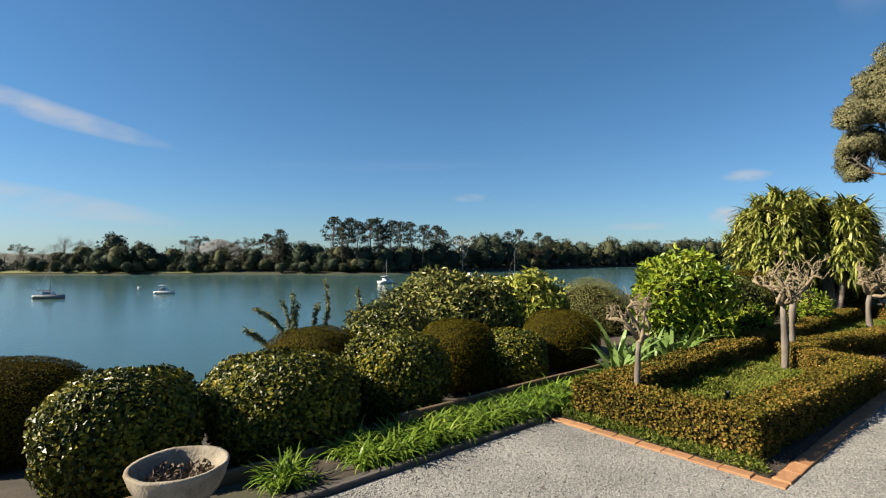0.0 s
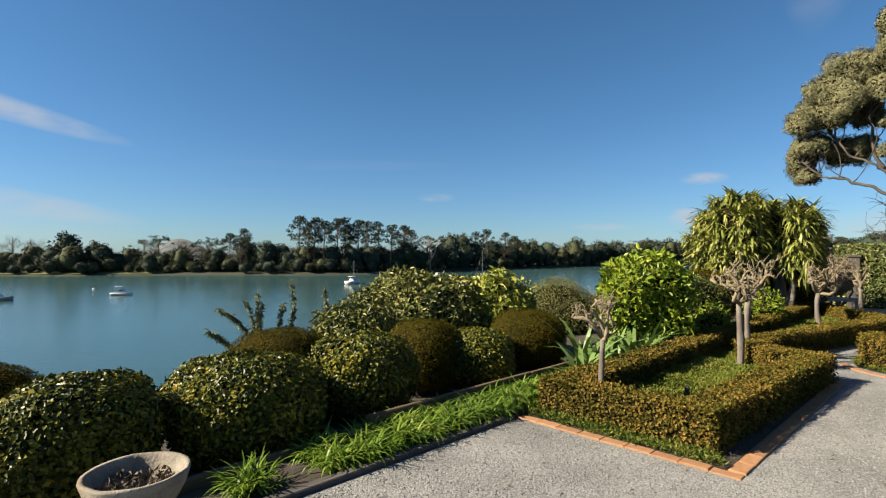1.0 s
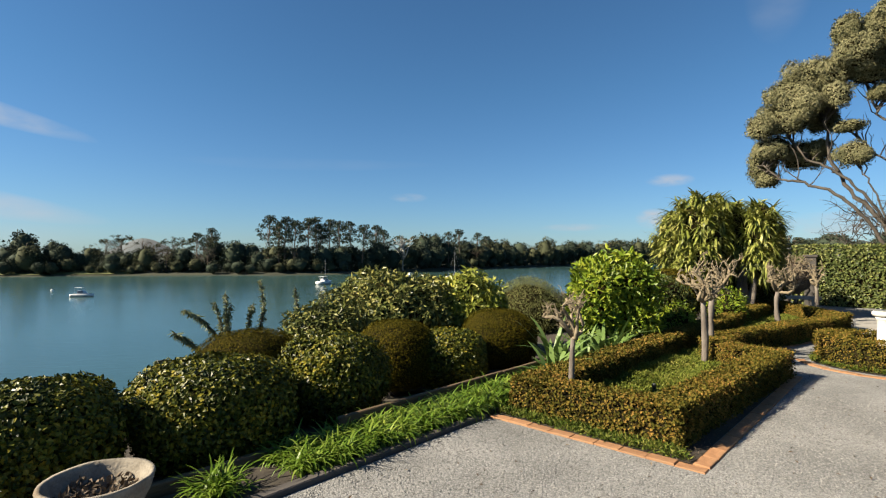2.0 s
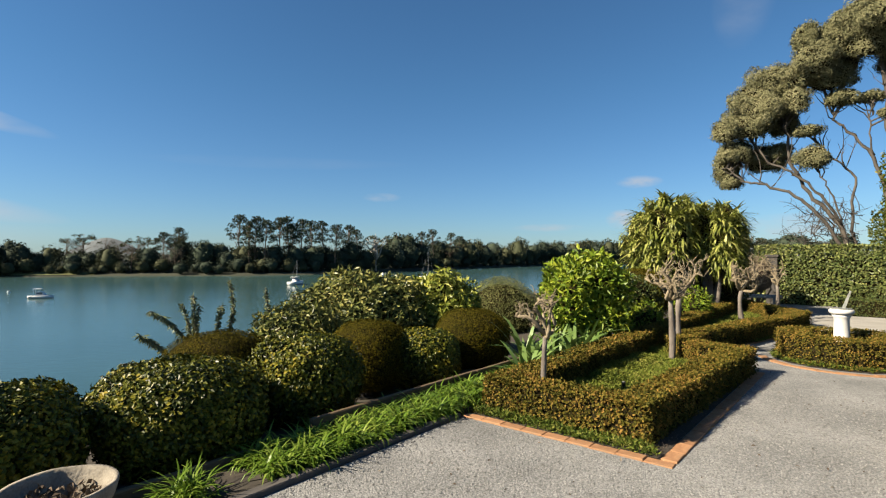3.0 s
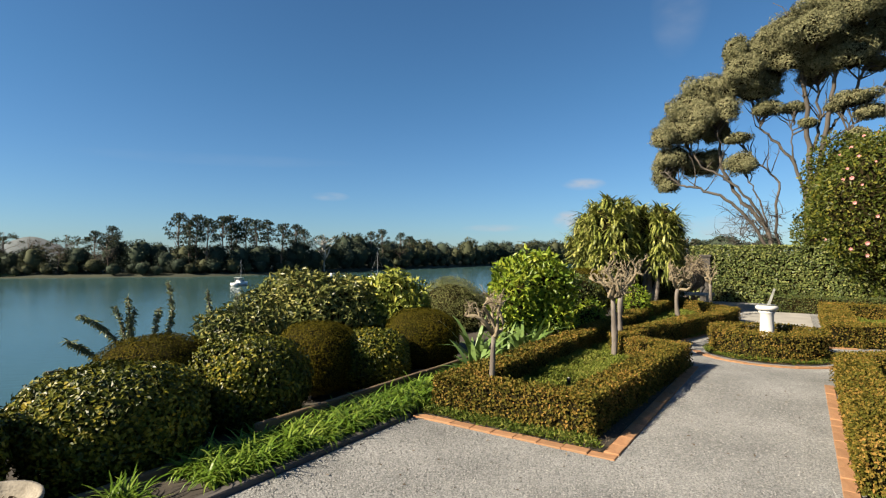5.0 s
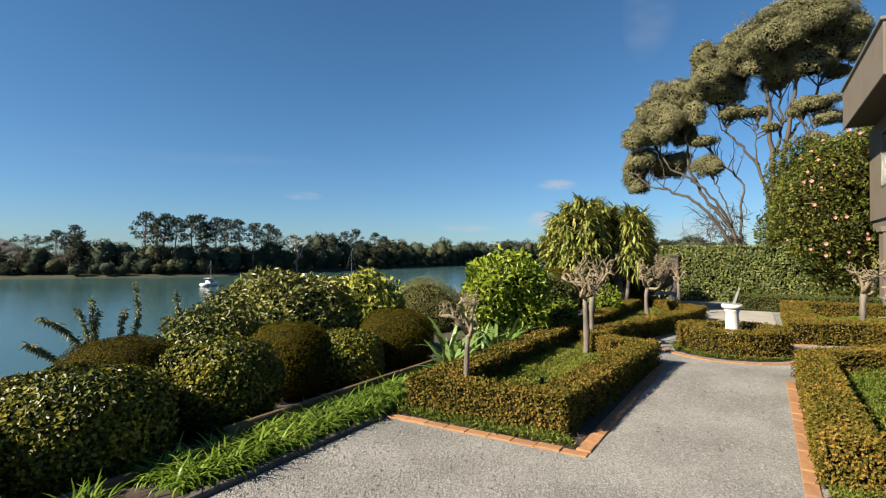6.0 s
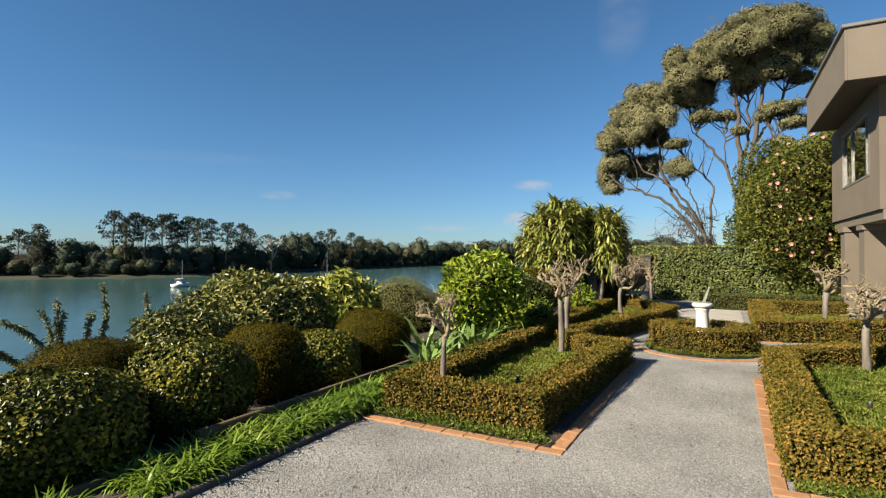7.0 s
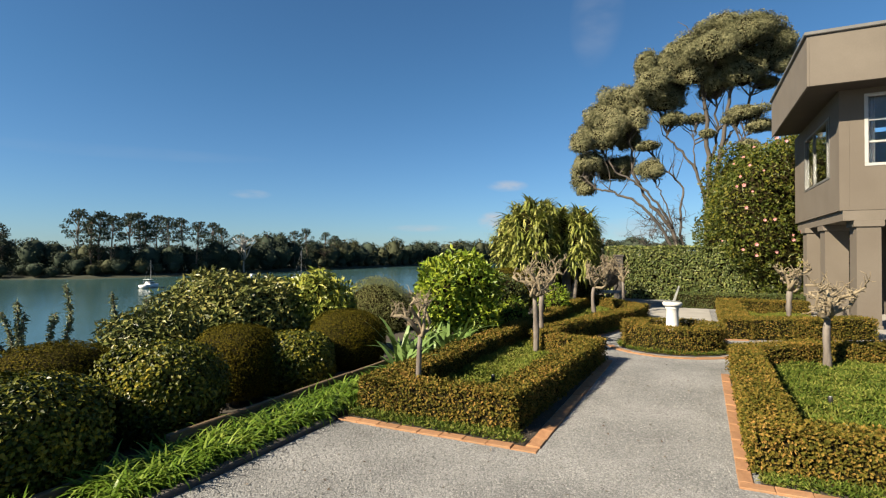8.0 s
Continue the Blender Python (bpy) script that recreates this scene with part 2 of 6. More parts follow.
M["room_dark"] = surface("room lining", (0.077, 0.069, 0.062), (0.123, 0.112, 0.100), 2, 0.9, 0.05)
# stone colour lowered to hold the shade on the pillar's near side
M["pillar"] = surface("dark stone pillar", (0.023, 0.021, 0.019), (0.058, 0.051, 0.046), 6, 0.9, 0.5)
M["paving"] = surface("pale concrete paving", (0.197, 0.186, 0.170), (0.274, 0.263, 0.241), 2, 0.9, 0.15, 50)
M["black_plastic"] = surface("black lamp plastic", (0.011, 0.011, 0.011), (0.028, 0.028, 0.028), 9, 0.5, 0.05)
M["hull_white"] = surface("white boat hull", (0.425, 0.432, 0.439), (0.548, 0.548, 0.548), 1, 0.35, 0.02)
M["hull_grey"] = surface("grey boat hull", (0.109, 0.121, 0.132), (0.219, 0.225, 0.230), 1, 0.4, 0.02)
M["hull_blue"] = surface("blue grey boat trim", (0.044, 0.060, 0.088), (0.088, 0.109, 0.142), 1, 0.4, 0.02)
M["mast"] = surface("aluminium mast", (0.192, 0.192, 0.197), (0.274, 0.274, 0.274), 2, 0.4, 0.02, metal=0.6)
M["petal"] = surface("pink petals", (0.302, 0.088, 0.093), (0.439, 0.209, 0.197), 30, 0.6, 0.1)
M["shore_grass"] = surface("shore turf", (0.055, 0.072, 0.016), (0.121, 0.126, 0.033), 0.15, 0.95, 0.2, 3)
M["shore_bank"] = surface("shore scrub and mud", (0.010, 0.013, 0.005), (0.025, 0.029, 0.013), 0.12, 0.95, 0.3, 2)
# soil tone pulled down so its colour carries the shade beneath the border plants
M["bank_soil"] = surface("bank soil", (0.015, 0.011, 0.008), (0.042, 0.033, 0.023), 4, 0.95, 0.5, 30, stain=(0.027, 0.029, 0.012))
M["pale_bank"] = surface("pale stony bank", (0.088, 0.077, 0.055), (0.186, 0.170, 0.132), 3, 0.95, 0.6, 14, stain=(0.055, 0.065, 0.028))
# the blue-grey of distance haze is mixed into this base colour
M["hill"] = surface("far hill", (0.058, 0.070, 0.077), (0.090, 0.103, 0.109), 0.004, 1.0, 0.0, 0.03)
M["pebble"] = foliage("grey pebble", [(0.0, (0.092, 0.091, 0.089)), (0.5, (0.158, 0.156, 0.152)), (1.0, (0.270, 0.265, 0.256))], 0.85, 0.0, 3)


def gravel_material():
    m, nt, b = nodes_of("grey gravel", 0.9)
    co = nt.nodes.new("ShaderNodeTexCoord")
    vo = nt.nodes.new("ShaderNodeTexVoronoi")
    vo.inputs["Scale"].default_value = 85
    no = nt.nodes.new("ShaderNodeTexNoise")
    no.inputs["Scale"].default_value = 1.3
    no.inputs["Detail"].default_value = 7
    for n in (vo, no):
        nt.links.new(co.outputs["Object"], n.inputs["Vector"])
    sp = nt.nodes.new("ShaderNodeSeparateColor")
    nt.links.new(vo.outputs["Color"], sp.inputs[0])
    ma = nt.nodes.new("ShaderNodeMath")
    ma.operation = "MULTIPLY_ADD"
    nt.links.new(no.outputs["Fac"], ma.inputs[0])
    ma.inputs[1].default_value = 1.1
    mb = nt.nodes.new("ShaderNodeMath")
    mb.operation = "MULTIPLY_ADD"
    nt.links.new(sp.outputs[0], mb.inputs[0])
    mb.inputs[1].default_value = 0.6
    mb.inputs[2].default_value = -0.33
    nt.links.new(mb.outputs[0], ma.inputs[2])
    r = ramp_node(nt, [(0.0, (0.066, 0.067, 0.067)), (0.5, (0.146, 0.146, 0.144)), (1.0, (0.262, 0.260, 0.254))])
    nt.links.new(ma.outputs[0], r.inputs[0])
    nt.links.new(r.outputs[0], b.inputs["Base Color"])
    bp = nt.nodes.new("ShaderNodeBump")
    bp.inputs["Strength"].default_value = 0.55
    bp.inputs["Distance"].default_value = 0.012
    bp.invert = True
    nt.links.new(vo.outputs["Distance"], bp.inputs["Height"])
    nt.links.new(bp.outputs[0], b.inputs["Normal"])
    return m


def water_material():
    m, nt, b = nodes_of("tidal water", 0.15)
    b.inputs["IOR"].default_value = 1.33
    b.inputs["Specular IOR Level"].default_value = 0.33
    co = nt.nodes.new("ShaderNodeTexCoord")
    mp = nt.nodes.new("ShaderNodeMapping")
    mp.inputs["Scale"].default_value = (0.5, 1.0, 1)
    nt.links.new(co.outputs["Object"], mp.inputs[0])
    a = nt.nodes.new("ShaderNodeTexNoise")
    a.inputs["Scale"].default_value = 1.6
    a.inputs["Detail"].default_value = 6
    c = nt.nodes.new("ShaderNodeTexNoise")
    c.inputs["Scale"].default_value = 0.02
    c.inputs["Detail"].default_value = 4
    for n in (a, c):
        nt.links.new(mp.outputs[0], n.inputs[0])
    r = ramp_node(nt, [(0.35, (0.025, 0.056, 0.056)), (0.7, (0.035, 0.075, 0.074))])
    nt.links.new(c.outputs["Fac"], r.inputs[0])
    nt.links.new(r.outputs[0], b.inputs["Base Color"])
    bp = nt.nodes.new("ShaderNodeBump")
    bp.inputs["Strength"].default_value = 0.35
    bp.inputs["Distance"].default_value = 0.08
    nt.links.new(a.outputs["Fac"], bp.inputs["Height"])
    nt.links.new(bp.outputs[0], b.inputs["Normal"])
    return m


def glass_material():
    m, nt, b = nodes_of("window glass", 0.02)
    b.inputs["Transmission Weight"].default_value = 1.0
    b.inputs["IOR"].default_value = 1.45
    b.inputs["Base Color"].default_value = (0.9, 0.95, 0.95, 1)
    return m


M["gravel"], M["water"], M["glass"] = gravel_material(), water_material(), glass_material()


# ---- building helpers ----
AX = radians(41.0)                      # the garden's own axes: u along the path, w towards the water
E1 = np.array([math.cos(AX), math.sin(AX), 0.0])
E2 = np.array([-math.sin(AX), math.cos(AX), 0.0])
CORNER = np.array([2.40, 3.63, 0.0])    # front corner of the brick edging beside the path


def garden(u, w, z=0.0):
    """A place in the garden's own axes, as world metres."""
    return Vector(CORNER + u * E1 + w * E2) + Vector((0, 0, z))


def bearing(deg, dist, z=0.0):
    """A place so many metres from the camera's spot, by its compass direction."""
    return Vector((math.sin(radians(deg)) * dist, math.cos(radians(deg)) * dist, z))


def thing(name, label, category, place=(0, 0, 0), turn=0.0, group="", kind=""):
    ob = new(name)
    ob.location = place
    ob.rotation_euler = (0, 0, turn)
    return tagged(ob, label, category, group, kind)


def part(name, me, material, parent, label="", kind=""):
    """Links a mesh as one object under a thing or a part."""
    me.materials.clear()
    me.materials.append(material)
    ob = new(name, me)
    ob.parent = parent
    return tagged(ob, label, kind=kind)


class Geo:
    """Gathers vertices and faces for one mesh."""

    def __init__(self):
        self.v, self.f, self.n = [], [], 0

    def add(self, verts, faces):
        verts = np.asarray(verts, float).reshape(-1, 3)
        self.v.append(verts)
        self.f.extend([[i + self.n for i in f] for f in faces])
        self.n += len(verts)
        return self

    def quads(self, verts):
        """Vertices four by four, each four a face."""
        verts = np.asarray(verts, float).reshape(-1, 3)
        self.f.extend((np.arange(len(verts)).reshape(-1, 4) + self.n).tolist())
        self.v.append(verts)
        self.n += len(verts)
        return self

    def box(self, lo, hi, bevel=0.0):
        (x0, y0, z0), (x1, y1, z1) = lo, hi
        if not bevel:
            v = [(x, y, z) for z in (z0, z1) for y in (y0, y1) for x in (x0, x1)]
            return self.add(v, [(0, 2, 3, 1), (4, 5, 7, 6), (0, 1, 5, 4), (2, 6, 7, 3), (0, 4, 6, 2), (1, 3, 7, 5)])
        b = bevel
        ring = lambda d, z: [(x0 + d, y0 + d, z), (x1 - d, y0 + d, z), (x1 - d, y1 - d, z), (x0 + d, y1 - d, z)]
        v = ring(b, z0) + ring(0, z0 + b) + ring(0, z1 - b) + ring(b, z1)
        f = [(3, 2, 1, 0), (12, 13, 14, 15)]
        for k in range(3):
            for i in range(4):
                j = (i + 1) % 4
                f.append((4 * k + i, 4 * k + j, 4 * k + 4 + j, 4 * k + 4 + i))
        return self.add(v, f)

    def tube(self, pts, radii, sides=6):
        pts = np.asarray(pts, float)
        rings = []
        for i, p in enumerate(pts):
            d = pts[min(i + 1, len(pts) - 1)] - pts[max(i - 1, 0)]
            d = d / (np.linalg.norm(d) + 1e-9)
            a = np.cross(d, (0.31, 0.95, 0.05) if abs(d[2]) > 0.8 else (0, 0, 1))
            a = a / (np.linalg.norm(a) + 1e-9)
            b = np.cross(d, a)
            ang = np.linspace(0, 2 * np.pi, sides, endpoint=False)
            rings.append(p + radii[i] * (np.cos(ang)[:, None] * a + np.sin(ang)[:, None] * b))
        f = []
        for i in range(len(pts) - 1):
            for k in range(sides):
                j = (k + 1) % sides
                f.append((i * sides + k, i * sides + j, (i + 1) * sides + j, (i + 1) * sides + k))
        f.append(tuple(range(sides))[::-1])
        f.append(tuple((len(pts) - 1) * sides + k for k in range(sides)))
        return self.add(np.concatenate(rings), f)

    def lathe(self, profile, sides=32, centre=(0, 0, 0)):
        """Turned shape from (radius, height) pairs."""
        ang = np.linspace(0, 2 * np.pi, sides, endpoint=False)
        v = [(centre[0] + r * math.cos(a), centre[1] + r * math.sin(a), centre[2] + z) for r, z in profile for a in ang]
        f = [(i * sides + k, i * sides + (k + 1) % sides, (i + 1) * sides + (k + 1) % sides, (i + 1) * sides + k)
             for i in range(len(profile) - 1) for k in range(sides)]
        f += [tuple(range(sides))[::-1], tuple((len(profile) - 1) * sides + k for k in range(sides))]
        return self.add(v, f)

    def mesh(self, name, smooth=False):
        me = bpy.data.meshes.new(name)
        v = np.concatenate(self.v) if self.v else np.zeros((0, 3))
        me.from_pydata(v.tolist(), [], self.f)
        if smooth:
            me.polygons.foreach_set("use_smooth", np.ones(len(me.polygons), bool))
        me.update()
        return me


def unit(a):
    return a / (np.linalg.norm(a, axis=-1, keepdims=True) + 1e-9)


def leaf_fans(P, N, length, width, rng, lift=0.5, droop=0.0, scatter=0.5, fold=0.18):
    """Folded leaf blades that spring from the places P of a surface with the normals N."""
    n = len(P)
    N = unit(N + scatter * rng.normal(size=(n, 3)))
    R = rng.normal(size=(n, 3))
    T = unit(R - (R * N).sum(1, keepdims=True) * N)
    D = unit(T + lift * N + np.array([0, 0, -droop]))
    S = unit(np.cross(D, N))
    U = np.cross(S, D)
    L = (length * rng.uniform(0.6, 1.25, n))[:, None]
    W = (width * rng.uniform(0.7, 1.2, n))[:, None]
    mid = P + D * L * 0.48
    out = np.stack([P, mid + S * W / 2 + U * W * fold, P + D * L - U * L * 0.08, mid - S * W / 2 + U * W * fold], 1)
    return out.reshape(-1, 3)


def sphere_dirs(n, rng, low=-1.0):
    z = rng.uniform(low, 1, n)
    a = rng.uniform(0, 2 * np.pi, n)
    r = np.sqrt(1 - z * z)
    return np.stack([r * np.cos(a), r * np.sin(a), z], 1)


def lumps(d, rng, count=14, depth=0.12, sharp=7):
    """Uneven swelling of a crown over its directions."""
    c = unit(rng.normal(size=(count, 3)))
    return 1 - depth + depth * 2 * np.max(np.exp(sharp * (d @ c.T - 1)), axis=1)


def crown_points(n, rx, ry, rz, rng, power=2.0, uneven=0.1, low=-0.6, depth=0.16, count=14, sharp=7):
    d = sphere_dirs(n, rng, low)
    r = (np.abs(d) ** power).sum(1) ** (-1 / power)
    seed = np.random.default_rng(int(rx * 1000 + rz * 77) + count)
    r = r * lumps(d, seed, count, uneven, sharp)
    s = np.array([rx, ry, rz])
    P = d * (r * rng.uniform(1 - depth, 1.02, n))[:, None] * s
    return P, unit(d / s)


def core_mesh(rx, ry, rz, k=0.84, power=2.0, uneven=0.1, count=14, sharp=7, rings=14, sides=22, name="core"):
    v, f = [], []
    d = []
    for i in range(rings + 1):
        th = math.pi * i / rings
        for j in range(sides):
            ph = 2 * math.pi * j / sides
            d.append((math.sin(th) * math.cos(ph), math.sin(th) * math.sin(ph), math.cos(th)))
    d = np.array(d)
    r = (np.abs(d) ** power).sum(1) ** (-1 / power)
    seed = np.random.default_rng(int(rx * 1000 + rz * 77) + count)
    r = r * lumps(d, seed, count, uneven, sharp) * k
    v = d * r[:, None] * np.array([rx, ry, rz])
    for i in range(rings):
        for j in range(sides):
            f.append((i * sides + j, (i + 1) * sides + j, (i + 1) * sides + (j + 1) % sides, i * sides + (j + 1) % sides))
    return Geo().add(v, f).mesh(name, True)


def bush(name, label, category, place, rx, ry, rz, leaf, length, width, count, seed, power=2.0, uneven=0.1, low=-0.75,
         lift=0.5, droop=0.0, depth=0.16, scatter=0.5, core=0.84, lumps_n=14, sharp=7, stem=True, group="", turn=0.0):
    """A shrub whose middle stands rz above its foot: a solid shade-dark core, leaves all over, a short stem."""
    rng = np.random.default_rng(seed)
    ob = thing(name, label, category, place, turn, group)
    P, N = crown_points(count, rx, ry, rz, rng, power, uneven, low, depth, lumps_n, sharp)
    g = Geo().quads(leaf_fans(P, N, length, width, rng, lift, droop, scatter) + np.array([0, 0, rz]))
    part("foliage", g.mesh("foliage"), M[leaf], ob)
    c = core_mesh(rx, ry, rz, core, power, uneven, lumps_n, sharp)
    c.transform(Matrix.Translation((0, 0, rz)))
    part("inner_growth", c, M["core_shade"], ob)
    if stem:
        part("stem", Geo().tube([(0, 0, -0.12), (0.01, 0, rz * 0.8)], [0.05, 0.035], 8).mesh("stem", True), M["bark_brown"], ob)
    return ob


def hedge_run(name, label, line, width, height, leaf, length, lwidth, per_m, seed, place, turn, closed=False, category="hedge", uneven=0.03, group=""):
    """A clipped hedge along a line of (u, w), built in the garden's axes: leaves on its top and both faces round a
    solid shade-dark core.
    """
    rng = np.random.default_rng(seed)
    pts = np.array(line + ([line[0]] if closed else []), float)
    seg = np.diff(pts, axis=0)
    ln = np.linalg.norm(seg, axis=1)
    tot = ln.sum()
    ob = thing(name, label, category, place, turn, group)
    n = int(per_m * tot)
    s = rng.uniform(0, tot, n)
    cum = np.concatenate([[0], np.cumsum(ln)])
    k = np.clip(np.searchsorted(cum, s) - 1, 0, len(ln) - 1)
    t = (s - cum[k]) / ln[k]
    over = (width / 2) / ln[k]
    first, last = (k == 0) & (not closed), (k == len(ln) - 1) & (not closed)
    lo, hi = np.where(first, 0, -over), np.where(last, 1, 1 + over)
    t = lo + t * (hi - lo)
    c = pts[k] + seg[k] * t[:, None]
    d = seg[k] / ln[k][:, None]
    nrm = np.stack([-d[:, 1], d[:, 0]], 1)
    q = rng.uniform(0, 2 * height + width, n)     # round the section: face, top, face
    hw = width / 2
    off = np.where(q < height, -hw, np.where(q < height + width, q - height - hw, hw))
    z = np.where(q < height, q, np.where(q < height + width, height, 2 * height + width - q))
    nz = ((q >= height) & (q < height + width)).astype(float)
    side = np.where(q < height, -1.0, np.where(q < height + width, 0.0, 1.0))
    edge = np.maximum(0, (z / height - 0.82) / 0.18) * (1 - nz)
    off = off * (1 - 0.10 * edge)
    wob = 1 + uneven * np.sin(s * 5.1 + seed) + uneven * np.sin(s * 11.7 + 2 * side)
    off = off * wob + rng.normal(0, 0.012, n) - 0.03 * side * rng.uniform(0, 1, n)
    z = z * (1 + 0.6 * uneven * np.sin(s * 3.3 + seed)) + np.where(nz > 0, rng.normal(0, 0.012, n) - 0.02 * rng.uniform(0, 1, n), 0)
    P = np.stack([c[:, 0] + nrm[:, 0] * off, c[:, 1] + nrm[:, 1] * off, z], 1)
    N = np.stack([nrm[:, 0] * side, nrm[:, 1] * side, nz + 0.25], 1)
    # end caps
    if not closed:
        for e, sg in ((0, -1), (-1, 1)):
            m = int(per_m * width * 0.6)
            o = rng.uniform(-hw, hw, m)
            zz = rng.uniform(0, height, m)
            dd = (seg[e] / ln[e])
            nn = np.array([-dd[1], dd[0]])
            P = np.concatenate([P, np.stack([pts[e][0] + nn[0] * o + dd[0] * sg * 0.02, pts[e][1] + nn[1] * o + dd[1] * sg * 0.02, zz], 1)])
            N = np.concatenate([N, np.tile([dd[0] * sg, dd[1] * sg, 0.2], (m, 1))])
    part("foliage", Geo().quads(leaf_fans(P, unit(N), length, lwidth, rng, 0.5, 0.0, 0.6)).mesh("foliage"), M[leaf], ob)
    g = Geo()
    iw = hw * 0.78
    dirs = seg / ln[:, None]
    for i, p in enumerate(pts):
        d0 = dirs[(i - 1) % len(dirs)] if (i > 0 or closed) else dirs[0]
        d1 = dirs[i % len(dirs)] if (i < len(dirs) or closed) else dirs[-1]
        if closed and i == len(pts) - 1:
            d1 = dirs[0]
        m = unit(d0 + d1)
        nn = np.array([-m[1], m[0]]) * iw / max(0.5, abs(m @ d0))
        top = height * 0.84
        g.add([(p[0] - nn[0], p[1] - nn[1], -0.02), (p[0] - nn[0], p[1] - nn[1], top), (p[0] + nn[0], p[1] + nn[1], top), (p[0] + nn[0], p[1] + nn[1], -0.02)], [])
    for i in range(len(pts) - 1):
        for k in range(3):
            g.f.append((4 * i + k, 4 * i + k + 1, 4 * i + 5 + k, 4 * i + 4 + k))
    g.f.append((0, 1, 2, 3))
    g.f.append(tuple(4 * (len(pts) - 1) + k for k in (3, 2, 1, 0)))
    part("inner_growth", g.mesh("inner_growth"), M["core_shade"], ob)
    return ob


def blades(g, roots, length, width, rng, arch=0.8, segs=4, lean=0.35, heading=None):
    """Arching strap blades from their roots, several quads each."""
    n = len(roots)
    a = rng.uniform(0, 2 * np.pi, n) if heading is None else heading
    h = np.stack([np.cos(a), np.sin(a), np.zeros(n)], 1)
    side = np.stack([-np.sin(a), np.cos(a), np.zeros(n)], 1)
    L = length * rng.uniform(0.6, 1.2, n)
    tilt = lean * rng.uniform(0.3, 1.5, n)
    bend = arch * rng.uniform(0.5, 1.4, n)
    p = np.array(roots, float)
    rows = []
    for i in range(segs + 1):
        t = i / segs
        wd = width * (1 - t) ** 0.6 * (0.55 + 0.45 * min(1, t * 4)) + 0.0006
        rows.append((p - side * wd / 2, p + side * wd / 2))
        th = tilt + bend * t * 1.6
        p = p + (np.sin(th)[:, None] * h + np.cos(th)[:, None] * np.array([0, 0, 1])) * (L / segs)[:, None]
    V = np.stack([r for pair in rows for r in pair], 1)
    idx = np.arange(n)[:, None] * (2 * (segs + 1)) + g.n
    for i in range(segs):
        q = np.concatenate([idx + 2 * i, idx + 2 * i + 1, idx + 2 * i + 3, idx + 2 * i + 2], 1)
        g.f.extend(q.tolist())
    g.v.append(V.reshape(-1, 3))
    g.n += n * 2 * (segs + 1)
    return g


def curved(a, b, rng, wander=0.12, n=5, rise=0.0):
    a, b = np.asarray(a, float), np.asarray(b, float)
    L = np.linalg.norm(b - a)
    out = []
    off = rng.normal(size=3) * wander * L
    off2 = rng.normal(size=3) * wander * 0.5 * L
    for i in range(n + 1):
        t = i / n
        out.append(a + (b - a) * t + off * math.sin(math.pi * t) + off2 * math.sin(2 * math.pi * t) + np.array([0, 0, rise * L * math.sin(math.pi * t)]))
    return out


# ---- ground, water and far shore ----
def plateau_edge(u):
    """How far the garden's level ground reaches towards the water."""
    return float(np.interp(u, [-30, -3.9, -3.1, -2.0, -0.8, 4, 40], [6.6, 6.4, 4.8, 5.2, 7.4, 8.0, 16.0]))


